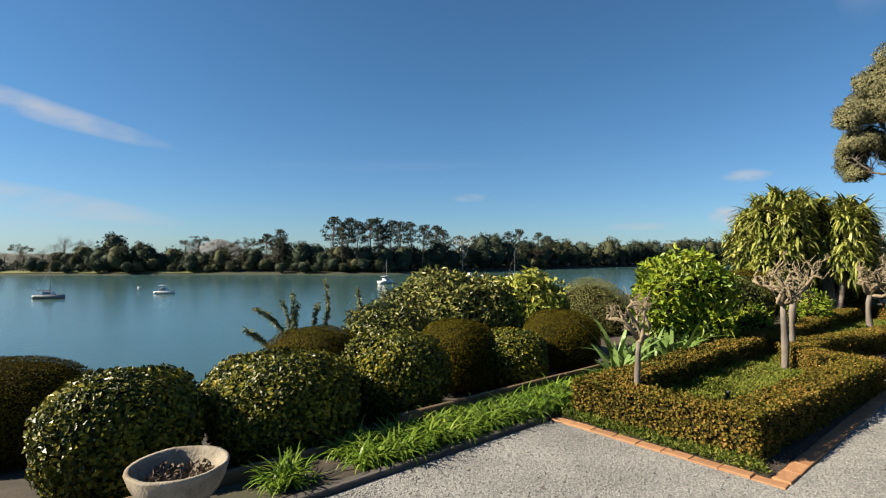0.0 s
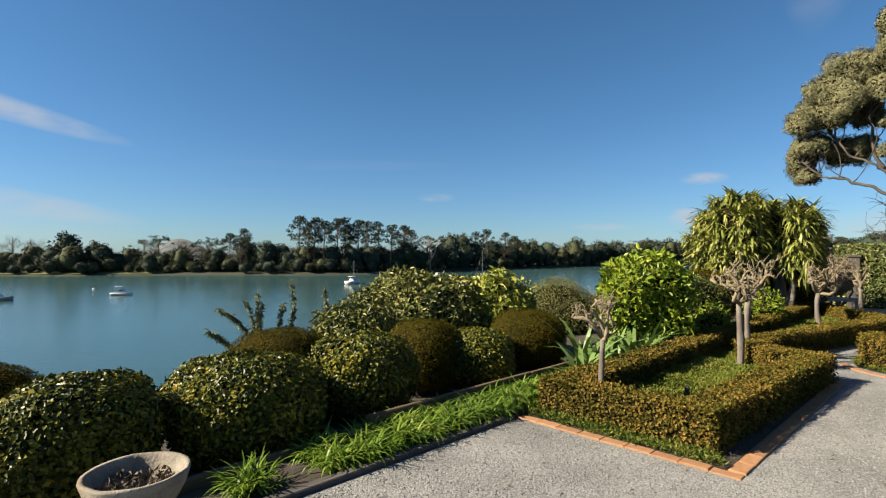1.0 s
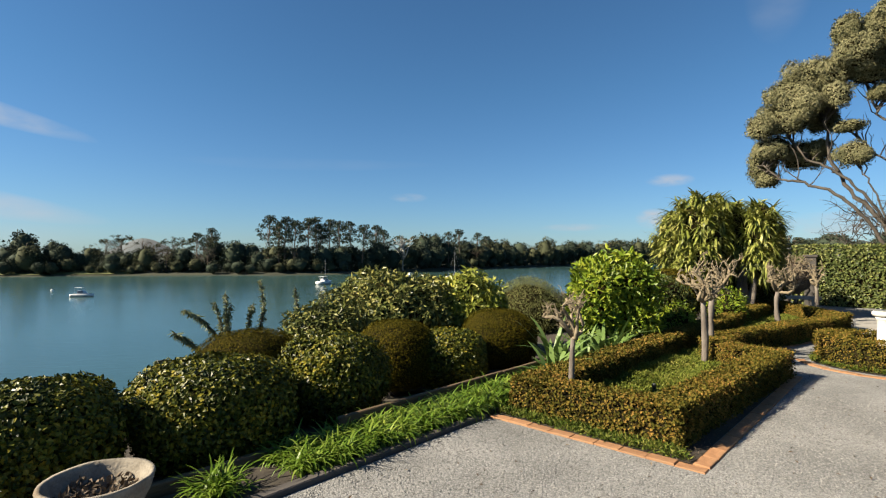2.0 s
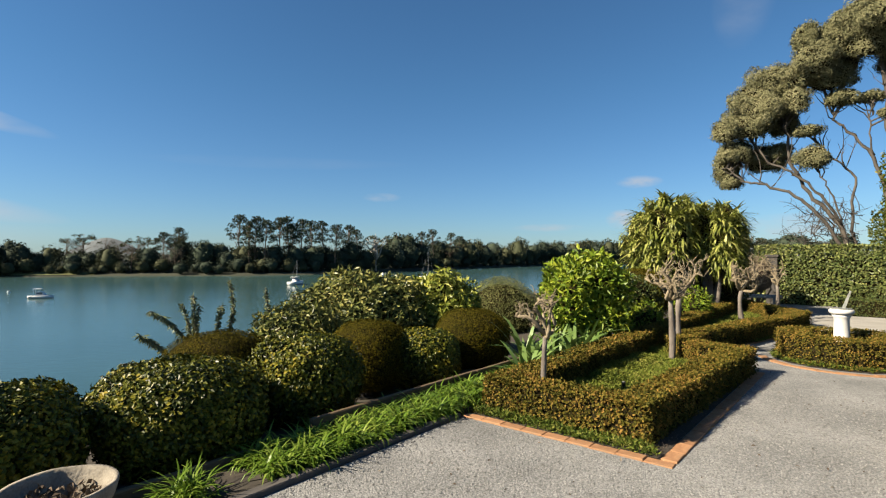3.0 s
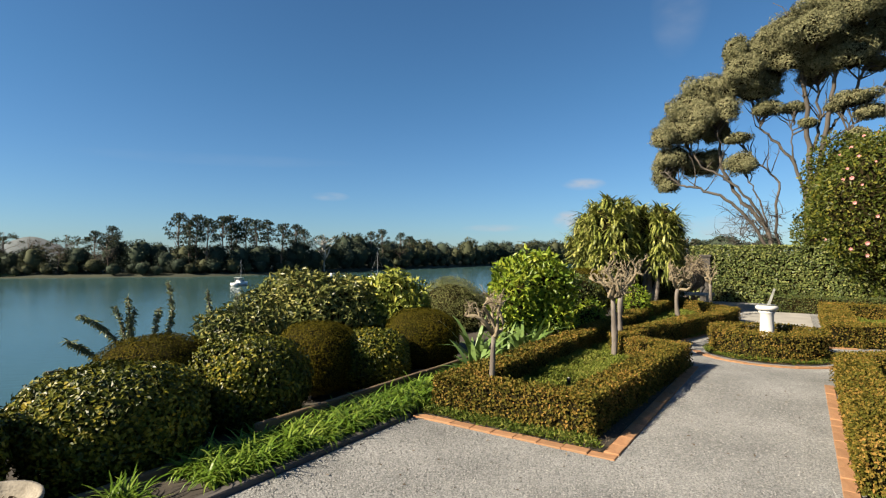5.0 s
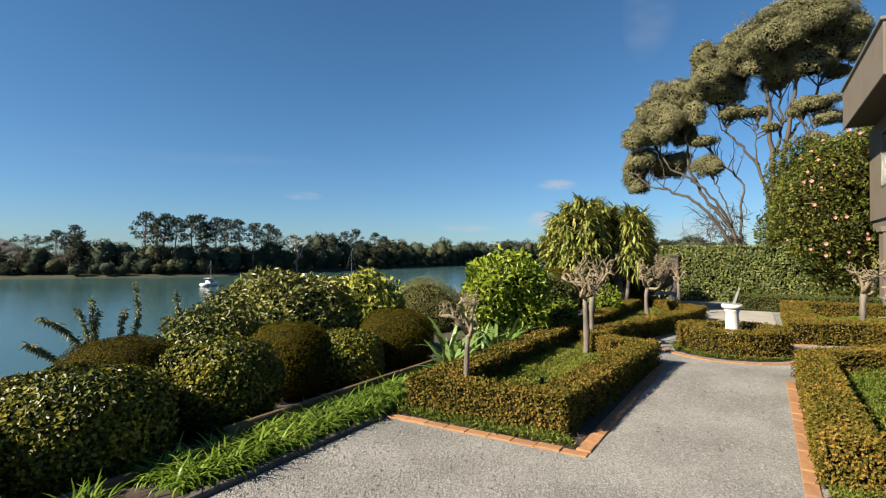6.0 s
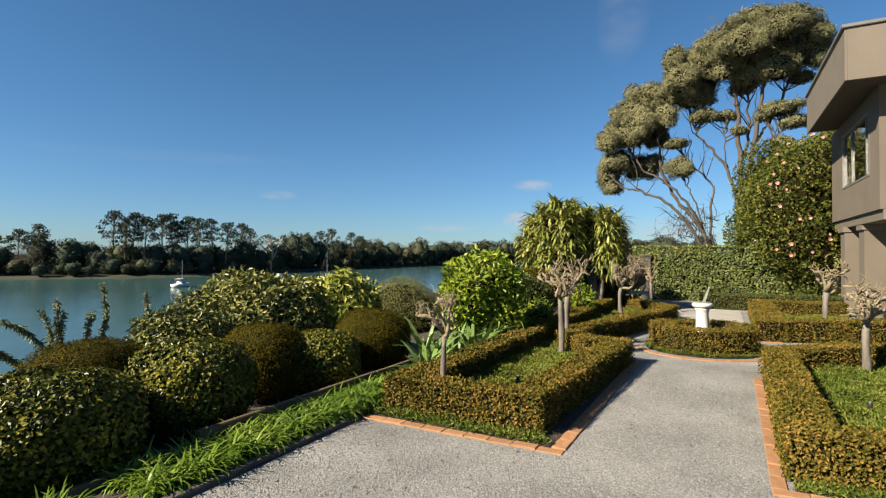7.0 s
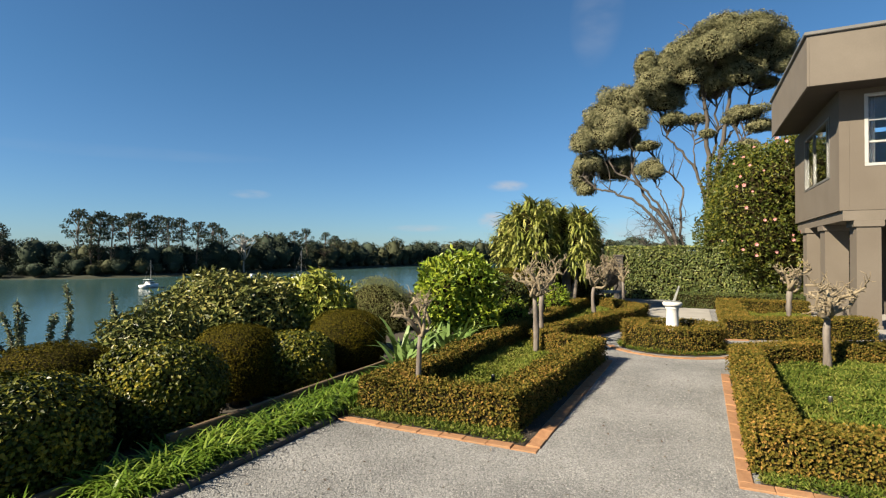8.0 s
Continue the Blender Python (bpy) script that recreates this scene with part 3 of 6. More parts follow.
def build_ground():
    us = np.concatenate([np.linspace(-60, -8, 14), np.linspace(-7, 16, 70), np.linspace(18, 80, 16)])
    ws = np.concatenate([np.linspace(-80, -8, 12), np.linspace(-7, 3, 14), np.linspace(3.3, 20, 60), np.linspace(22, 60, 8)])
    v = []
    for u in us:
        e = plateau_edge(u)
        for w in ws:
            z = -0.03
            if w > 2.9:
                z -= 0.12 * min(1.0, (w - 2.9) / 1.0)
            if w > e:
                k = (w - e) / 6.0
                z -= 8.6 * min(1.0, k) ** 0.75
                z += 0.25 * noise.noise((u * 0.7, w * 0.7, 0.0)) * min(1, k * 3)
            elif w > 3.2:
                z += 0.12 * noise.noise((u * 0.9, w * 0.9, 3.0))
            v.append(garden(u, w, z))
    nw = len(ws)
    f = [(i * nw + j, (i + 1) * nw + j, (i + 1) * nw + j + 1, i * nw + j + 1) for i in range(len(us) - 1) for j in range(nw - 1)]
    ob = new("ground", Geo().add([tuple(p) for p in v], f).mesh("ground", True))
    ob.data.materials.append(M["bank_soil"])
    tagged(ob, "garden soil, its colour darkened as shade, falling away in a bank to the water", "ground", kind="structure")
    # gravel court and path
    g = Geo()
    g.add([tuple(garden(u, w, 0.0)) for u, w in ((-14, -16), (20, -16), (20, 2.02), (-14, 2.02))], [(0, 1, 2, 3)])
    ob = new("gravel_court", g.mesh("gravel_court"))
    ob.data.materials.append(M["gravel"])
    tagged(ob, "pale grey crushed gravel court and path", "gravel", kind="structure")
    pv = [garden(u, w, 0.012) for u, w in ((9.3, -1.62), (13.25, -1.62), (13.25, -0.05), (9.3, -0.25))]
    lo = [p - Vector((0, 0, 0.05)) for p in pv]
    ob = new("pavement", Geo().add([tuple(p) for p in pv + lo], [(3, 2, 1, 0), (0, 1, 5, 4), (1, 2, 6, 5), (2, 3, 7, 6), (3, 0, 4, 7)]).mesh("pavement"))
    ob.data.materials.append(M["paving"])
    tagged(ob, "pale concrete paving beyond the sundial", "paving", kind="structure")
    # loose stones on the nearest stretch
    rng = np.random.default_rng(5)
    n = 26000
    u, w = rng.uniform(-3.6, 3.2, n), rng.uniform(-1.45, 2.0, n)
    keep = (u < -0.02) | (w < -0.02)
    u, w = u[keep], w[keep]
    n = len(u)
    r = rng.uniform(0.004, 0.010, n)
    octa = np.array([(1, 0, 0), (0, 1, 0), (-1, 0, 0), (0, -1, 0), (0, 0, 0.7), (0, 0, -0.7)], float)
    a = rng.uniform(0, 6.28, n)
    R = np.stack([np.stack([np.cos(a), -np.sin(a), 0 * a], 1), np.stack([np.sin(a), np.cos(a), 0 * a], 1), np.stack([0 * a, 0 * a, 1 + 0 * a], 1)], 1)
    sc = np.stack([r * rng.uniform(0.8, 1.5, n), r, r * rng.uniform(0.6, 1.0, n)], 1)
    V = np.einsum("nij,nkj->nki", R, octa[None] * sc[:, None, :])
    base = CORNER + u[:, None] * E1 + w[:, None] * E2 + np.stack([0 * r, 0 * r, r * 0.35], 1)
    V = (V + base[:, None, :]).reshape(-1, 3)
    tri = np.array([(0, 1, 4), (1, 2, 4), (2, 3, 4), (3, 0, 4), (1, 0, 5), (2, 1, 5), (3, 2, 5), (0, 3, 5)])
    F = (np.arange(n)[:, None, None] * 6 + tri[None]).reshape(-1, 3).tolist()
    ob = new("gravel_stones", Geo().add(V, F).mesh("gravel_stones"))
    ob.data.materials.append(M["pebble"])
    tagged(ob, "loose grey gravel stones lying on the court", "gravel", kind="stuff")
    # water to the horizon
    g = Geo()
    ang = np.linspace(0, 2 * np.pi, 49)[:-1]
    rad = [6, 60, 200, 700, 2500, 4900]
    v = [(r * math.sin(t), r * math.cos(t), WATER) for r in rad for t in ang]
    f = [(i * 48 + k, i * 48 + (k + 1) % 48, (i + 1) * 48 + (k + 1) % 48, (i + 1) * 48 + k) for i in range(len(rad) - 1) for k in range(48)]
    ob = new("water", g.add(v, f).mesh("water"))
    ob.data.materials.append(M["water"])
    tagged(ob, "calm teal tidal water with faint ripples", "water", kind="structure")


SHORE = [(-100, 420), (-70, 380), (-55, 330), (-40.5, 296), (-32.6, 267), (-22.8, 251), (-11.4, 230), (-4, 236), (1, 254), (7, 290), (13.3, 333), (20, 400), (28.5, 482), (36, 520), (60, 560), (100, 600)]


def shore_dist(az):
    return float(np.interp(az, [a for a, _ in SHORE], [d for _, d in SHORE]))


def build_shore():
    rows = [(0.0, WATER - 0.4), (1.2, WATER + 0.35), (5.0, WATER + 0.9), (14.0, WATER + 1.6), (40.0, WATER + 3.0), (300.0, WATER + 6.0), (1500.0, WATER + 9.0)]
    azs = np.linspace(-100, 100, 161)
    v = [bearing(a, shore_dist(a) + d + 2.0 * noise.noise((a * 0.6, d * 0.05, 0)), z + 0.4 * noise.noise((a * 0.9, d * 0.1, 5)) * (d > 1)) for a in azs for d, z in rows]
    n = len(rows)
    f = [(i * n + j, (i + 1) * n + j, (i + 1) * n + j + 1, i * n + j + 1) for i in range(len(azs) - 1) for j in range(n - 1)]
    ob = new("far_shore", Geo().add([tuple(p) for p in v], f).mesh("far_shore", True))
    ob.data.materials.append(M["shore_bank"])
    tagged(ob, "low far shore with scrub and mud at the water's edge", "shore", kind="structure")
    g = Geo()
    azs = np.linspace(-62, -24.5, 60)
    v = [bearing(a, shore_dist(a) + d + 1.0 * noise.noise((a * 0.6, d * 0.05, 0)), z) for a in azs for d, z in ((2.0, WATER + 0.75), (9.0, WATER + 1.5), (17.0, WATER + 2.0))]
    f = [(i * 3 + j, (i + 1) * 3 + j, (i + 1) * 3 + j + 1, i * 3 + j + 1) for i in range(59) for j in range(2)]
    ob = new("shore_lawn", g.add([tuple(p) for p in v], f).mesh("shore_lawn", True))
    ob.data.materials.append(M["shore_grass"])
    tagged(ob, "strip of bright mown turf along the far shore", "grass", kind="structure")
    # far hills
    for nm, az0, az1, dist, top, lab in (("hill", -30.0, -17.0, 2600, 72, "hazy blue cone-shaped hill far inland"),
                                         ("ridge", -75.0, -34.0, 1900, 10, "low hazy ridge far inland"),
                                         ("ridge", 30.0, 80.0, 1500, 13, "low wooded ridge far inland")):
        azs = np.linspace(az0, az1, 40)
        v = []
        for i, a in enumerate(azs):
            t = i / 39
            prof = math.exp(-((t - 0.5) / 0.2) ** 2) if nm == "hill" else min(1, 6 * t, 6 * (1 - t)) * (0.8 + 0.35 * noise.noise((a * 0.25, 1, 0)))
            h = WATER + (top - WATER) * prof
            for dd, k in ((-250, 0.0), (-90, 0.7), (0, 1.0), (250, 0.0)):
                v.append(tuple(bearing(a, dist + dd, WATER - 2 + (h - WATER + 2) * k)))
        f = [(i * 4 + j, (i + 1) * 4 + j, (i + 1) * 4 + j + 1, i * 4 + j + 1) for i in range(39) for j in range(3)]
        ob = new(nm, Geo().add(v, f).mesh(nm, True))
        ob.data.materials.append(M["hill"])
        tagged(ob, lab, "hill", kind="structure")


def far_tree(label, h, kind, seed, leaf, bark="bark_brown", group="trees on the far shore"):
    """A tree on the far shore, built at the origin: trunk, limbs and a ragged crown of small clumps."""
    rng = np.random.default_rng(seed)
    ob = thing({"pine": "pine_tree", "round": "evergreen_tree", "bare": "bare_tree", "flat": "spreading_tree"}[kind], label, "tree", group=group)
    tr, cr = Geo(), Geo()
    lean = rng.normal(0, 0.03, 2) * h
    top = np.array([lean[0], lean[1], h * 0.93])
    tr.tube(curved((0, 0, -0.5), top, rng, 0.015, 5), np.linspace(h * 0.018, h * 0.005, 6), 6)
    clumps = []
    if kind == "pine":
        # flat plates of needles on long limbs, with sky between them
        for i in range(17):
            t = 1.0 - 0.42 * (i / 16) ** 1.3 + rng.uniform(-0.02, 0.02)
            a = 2.4 * i + rng.uniform(-0.5, 0.5)
            rr = h * (0.03 + 0.17 * math.sin(min(1.0, (1.03 - t) / 0.30) * 1.57)) * rng.uniform(0.45, 1.0)
            clumps.append((np.array([math.cos(a) * rr, math.sin(a) * rr, 0]) + top * t, h * rng.uniform(0.055, 0.085), 0.38))
        for i in range(5):
            a = rng.uniform(0, 6.28)
            rr = h * rng.uniform(0.05, 0.12)
            clumps.append((np.array([math.cos(a) * rr, math.sin(a) * rr, 0]) + top * rng.uniform(0.28, 0.5), h * rng.uniform(0.05, 0.07), 0.5))
    elif kind == "round":
        for i in range(38):
            d = sphere_dirs(1, rng, -0.7)[0]
            clumps.append((np.array([0, 0, h * 0.50]) + d * np.array([h * 0.32, h * 0.32, h * 0.44]) * rng.uniform(0.55, 1.0), h * rng.uniform(0.09, 0.16), 0.8))
    elif kind == "flat":
        for i in range(26):
            a = rng.uniform(0, 6.28)
            rr = h * 0.42 * math.sqrt(rng.uniform(0, 1))
            clumps.append((np.array([math.cos(a) * rr, math.sin(a) * rr, h * (0.93 - 0.9 * (rr / h) ** 2) - rng.uniform(0, 0.12) * h]), h * rng.uniform(0.05, 0.085), 0.5))
    else:
        for i in range(30):
            d = sphere_dirs(1, rng, -0.3)[0]
            clumps.append((np.array([0, 0, h * 0.6]) + d * np.array([h * 0.36, h * 0.36, h * 0.36]) * rng.uniform(0.5, 1.0), h * rng.uniform(0.06, 0.1), 0.8))
    for c, r, fl in clumps:
        m = {"bare": 28, "pine": 46}.get(kind, 32)
        d = sphere_dirs(m, rng)
        P = c + d * np.array([r, r, r * fl]) * rng.uniform(0.55, 1.05, m)[:, None]
        s = r * (0.52 if kind != "bare" else 0.45)
        cr.quads(leaf_fans(P, d, s, s * (0.6 if kind != "bare" else 0.18), rng, 0.4, 0.1, 0.6))
        if rng.uniform() < 0.7:
            k = np.clip(c[2] / h - rng.uniform(0.08, 0.25), 0.25, 0.9)
            tr.tube(curved(top * k, c, rng, 0.06, 3), np.linspace(h * 0.007, h * 0.0025, 4) * (2.2 if bark == "bark_white" else 1.0), 4)
    if bark == "bark_white":       # stout bleached limbs that fork low
        for a, lean_out, rise in ((0.3, 0.24, 0.80), (2.2, 0.20, 0.76), (3.6, 0.26, 0.72), (5.0, 0.16, 0.84)):
            tip = np.array([math.cos(a) * h * lean_out, math.sin(a) * h * lean_out, h * rise])
            tr.tube(curved(top * 0.30, tip, rng, 0.05, 5), np.linspace(h * 0.020, h * 0.007, 6), 6)
    part("trunk", tr.mesh("trunk", True), M[bark], ob)
    crown = part("crown", cr.mesh("crown"), M[leaf], ob)
    if kind == "round":
        c = core_mesh(h * 0.30, h * 0.30, h * 0.42, 0.86, 2.0, 0.2, 12, 5, 8, 12)
        c.transform(Matrix.Translation((0, 0, h * 0.48)))
        part("inner_growth", c, M[leaf], crown)
    return ob


def build_far_trees():
    rng = np.random.default_rng(77)
    protos = {
        "pine": [far_tree("tall dark pine with a ragged top on the far shore", 22.0, "pine", s, "far_leaf") for s in (1, 2, 3)],
        "dark": [far_tree("dense dark evergreen tree on the far shore", 13.0, "round", s, "far_leaf") for s in (11, 12, 13)],
        "olive": [far_tree("olive green rounded tree on the far shore", 11.0, "round", s, "far_leaf_olive") for s in (21, 22)],
        "flat": [far_tree("wide flat-topped tree on the far shore", 13.0, "flat", s, "far_leaf_olive") for s in (31, 32)],
        "bare": [far_tree("leafless brown winter tree on the far shore", 12.0, "bare", s, "far_leaf_brown") for s in (41, 42)],
        "white": [far_tree("pale-trunked gum with bleached limbs on the far shore", 16.0, "flat", 51, "far_leaf_olive", "bark_white")],
    }
    used = set()

    def plant(kind, az, back, height, squash=1.0):
        p = protos[kind][rng.integers(len(protos[kind]))]
        base = {"pine": 22.0, "dark": 13.0, "olive": 11.0, "flat": 13.0, "bare": 12.0, "white": 16.0}[kind]
        d = shore_dist(az) + back
        z = WATER + float(np.interp(back, [0, 1.2, 5, 14, 40, 300], [-0.4, 0.35, 0.9, 1.6, 3.0, 6.0])) - 0.3
        s = height / base
        m = Matrix.LocRotScale(bearing(az, d, z), Euler((0, 0, rng.uniform(0, 6.28))), Vector((s * squash, s * squash, s)))
        if p.name not in used:
            used.add(p.name)
            p.matrix_basis = m
            return
        c = copy_thing(p, m)
        c.scale = (s * squash, s * squash, s)

    # the tall pines
    for az, h in ((-12.2, 25), (-10.4, 24.5), (-9.4, 23), (-8.1, 25), (-7.2, 24), (-5.9, 24.5), (-4.9, 23.5), (-3.5, 24), (-2.4, 22), (-0.9, 22.5), (-10.9, 22), (-6.6, 22), (0.3, 20), (7.2, 21), (8.6, 22), (10.3, 21), (11.5, 19), (-17.6, 19.5), (-18.9, 18)):
        plant("pine", az, rng.uniform(8, 24), h * rng.uniform(1.02, 1.10))
    plant("white", 2.2, 2.5, 20.5)
    for az, h in ((4.4, 21.0), (5.6, 21.5), (-32.6, 19.0), (-30.4, 15.0)):
        plant("dark", az, 18.0, h, 0.8)
    for az, h in ((-25.4, 17.5), (-21.0, 16.5), (-18.0, 18.0), (-39.3, 13.0)):
        plant("flat", az, 22.0, h)
    for az, h in ((-36.3, 16.0), (-35.0, 15.5), (-26.5, 15.0), (-23.6, 15.5)):
        plant("bare", az, 34.0, h, 1.1)
    # the closed belt behind and between them
    az = -75.0
    while az < 48:
        d = shore_dist(az)
        k = rng.choice(["dark", "dark", "dark", "olive", "flat"] if az > -16 else ["dark", "dark", "olive", "olive", "flat", "bare"])
        h = float(np.interp(az, [-75, -40, -33, -16, -12, 3, 13, 20, 28, 34, 48], [9, 9, 13, 14.5, 11.5, 15, 18, 19, 21, 24, 26])) * rng.uniform(0.62, 1.12)
        plant(k, az, rng.uniform(6, 26), h, 1.15)
        az += 0.85 * 230 / d * rng.uniform(0.7, 1.3)
    az = -38.0
    while az < 40:
        plant("olive" if rng.uniform() < 0.6 else "dark", az, rng.uniform(3, 9), rng.uniform(3.5, 7.5), 1.5)
        az += 1.3 * 230 / shore_dist(az) * rng.uniform(0.5, 1.5)


def far_wood():
    """The closed undergrowth that fills the far shore behind the single trees."""
    rng = np.random.default_rng(55)
    ob = thing("far_wood", "dense dark undergrowth and woodland along the far shore", "woodland", (0, 0, 0), kind="stuff")
    n = 42000
    az = rng.uniform(-46, 48, n)
    d = np.array([shore_dist(a) for a in az])
    back = rng.uniform(8, 34, n)
    top = np.interp(az, [-46, -40, -33, -16, -12, 13, 28, 48], [4, 6, 10, 11, 10, 12, 15, 15]) * (0.75 + 0.5 * np.array([noise.noise((a * 0.9, 0, 0)) for a in az]))
    z = WATER + 0.8 + top * rng.uniform(0, 1, n) * np.interp(back, [8, 20, 34], [0.45, 1, 1])
    P = np.stack([np.sin(np.radians(az)) * (d + back), np.cos(np.radians(az)) * (d + back), z], 1)
    N = unit(np.stack([-np.sin(np.radians(az)), -np.cos(np.radians(az)), 0.5 + 0 * az], 1))
    s = 0.85
    part("undergrowth", Geo().quads(leaf_fans(P, N, s, s * 0.7, rng, 0.4, 0.0, 0.8)).mesh("undergrowth"), M["far_leaf"], ob, kind="stuff")


def boat_hull(L, B, H, n=12):
    """A pointed, rounded hull with a deck, bow towards +x."""
    g = Geo()
    rows = []
    for i in range(n + 1):
        t = i / n
        x = -L / 2 + L * t
        b = B / 2 * (1 - max(0, (t - 0.45) / 0.55) ** 2.2) * (0.88 + 0.12 * min(1, t * 3)) + 0.01
        sh = H * (1 + 0.25 * t * t)
        rows.append([(x, -b, sh), (x, -b * 0.92, H * 0.35), (x, -b * 0.45, -0.15), (x, b * 0.45, -0.15), (x, b * 0.92, H * 0.35), (x, b, sh)])
    g.add([p for r in rows for p in r], [(i * 6 + k, (i + 1) * 6 + k, (i + 1) * 6 + (k + 1) % 6, i * 6 + (k + 1) % 6) for i in range(n) for k in range(6)])
    g.f += [tuple(range(6)), tuple(n * 6 + k for k in range(6))[::-1]]
    return g.mesh("hull", True)


def build_boats():
    def boat(name, label, az, dist, turn, L, B, H, mast=0.0, cabin=True, fly=False, trim="hull_blue", body="hull_white"):
        ob = thing(name, label, "boat", bearing(az, dist, WATER), radians(turn), "moored boats")
        hull = part("hull", boat_hull(L, B, H), M[body], ob)
        part("stripe", Geo().box((-L * 0.44, -B * 0.46, H * 0.62), (L * 0.1, B * 0.46, H * 0.76)).mesh("stripe"), M[trim], hull, "dark stripe along the hull")
        if cabin:
            c = Geo()
            c.add([(-L * .2, -B * .33, H), (L * .2, -B * .27, H), (L * .2, B * .27, H), (-L * .2, B * .33, H), (-L * .17, -B * .28, H + .8), (L * .08, -B * .22, H + .8), (L * .08, B * .22, H + .8), (-L * .17, B * .28, H + .8)],
                  [(4, 5, 6, 7), (0, 1, 5, 4), (1, 2, 6, 5), (2, 3, 7, 6), (3, 0, 4, 7)])
            cab = part("cabin", c.mesh("cabin"), M["hull_white"], ob)
            part("window", Geo().box((-L * .15, -B * .325, H + .35), (L * .06, B * .325, H + .62)).mesh("window"), M["hull_blue"], cab, "dark cabin window band")
        if fly:
            part("roof", Geo().box((-L * .3, -B * .34, H + 1.35), (L * .02, B * .34, H + 1.45), 0.03).mesh("roof"), M["hull_white"], ob)
            for sx_ in (-L * .28, 0.0):
                for sy_ in (-B * .3, B * .3):
                    part("post", Geo().tube([(sx_, sy_, H * .8), (sx_, sy_, H + 1.4)], [0.04, 0.04], 6).mesh("post"), M["mast"], ob)
        if mast:
            part("mast", Geo().tube([(0.1, 0, H), (0.1, 0, mast)], [0.09, 0.05], 8).mesh("mast"), M["mast"], ob)
            part("boom", Geo().tube([(0.1, 0, H + 1.0), (-L * .42, 0, H + 0.95)], [0.16, 0.10], 8).mesh("boom"), M[trim], ob, "boom with furled dark sail cover")
            for x in (L * 0.48, -L * 0.48):
                part("stay", Geo().tube([(0.1, 0, mast * 0.97), (x, 0, H * 1.1)], [0.02, 0.02], 4).mesh("stay"), M["mast"], ob)
        return ob

    boat("sailing_boat", "small moored sailing boat with bare mast and furled sail", -37.3, 132, 8, 5.8, 1.9, 0.7, 6.2, True, False, "hull_blue", "hull_grey")
    boat("motor_boat", "small white moored cabin motor boat", -28.3, 134, 5, 4.4, 1.7, 0.55, 0, True, True)
    boat("motor_launch", "white moored launch with a mast seen from its stern", -6.25, 160, 60, 6.4, 2.6, 0.9, 7.4, True, True)
    boat("motor_boat", "small white moored boat far off", 3.1, 206, 30, 6.0, 2.2, 0.9, 0, True)
    boat("sailing_boat", "moored sailing boat far off with a tall bare mast", 7.9, 195, 40, 8.0, 2.4, 0.9, 10.5)
    for az, d in ((-2.0, 175), (-0.6, 190), (-30.5, 160), (0.9, 215)):
        b = new("mooring_buoy", Geo().lathe([(0.05, -0.25), (0.32, -0.1), (0.36, 0.15), (0.2, 0.36), (0.03, 0.42)], 12).mesh("mooring_buoy", True))
        b.location = bearing(az, d, WATER)
        b.data.materials.append(M["hull_white"])
        tagged(b, "white mooring buoy floating on the water", "buoy", "mooring buoys")


build_ground()
build_shore()
build_far_trees()
far_wood()
build_boats()


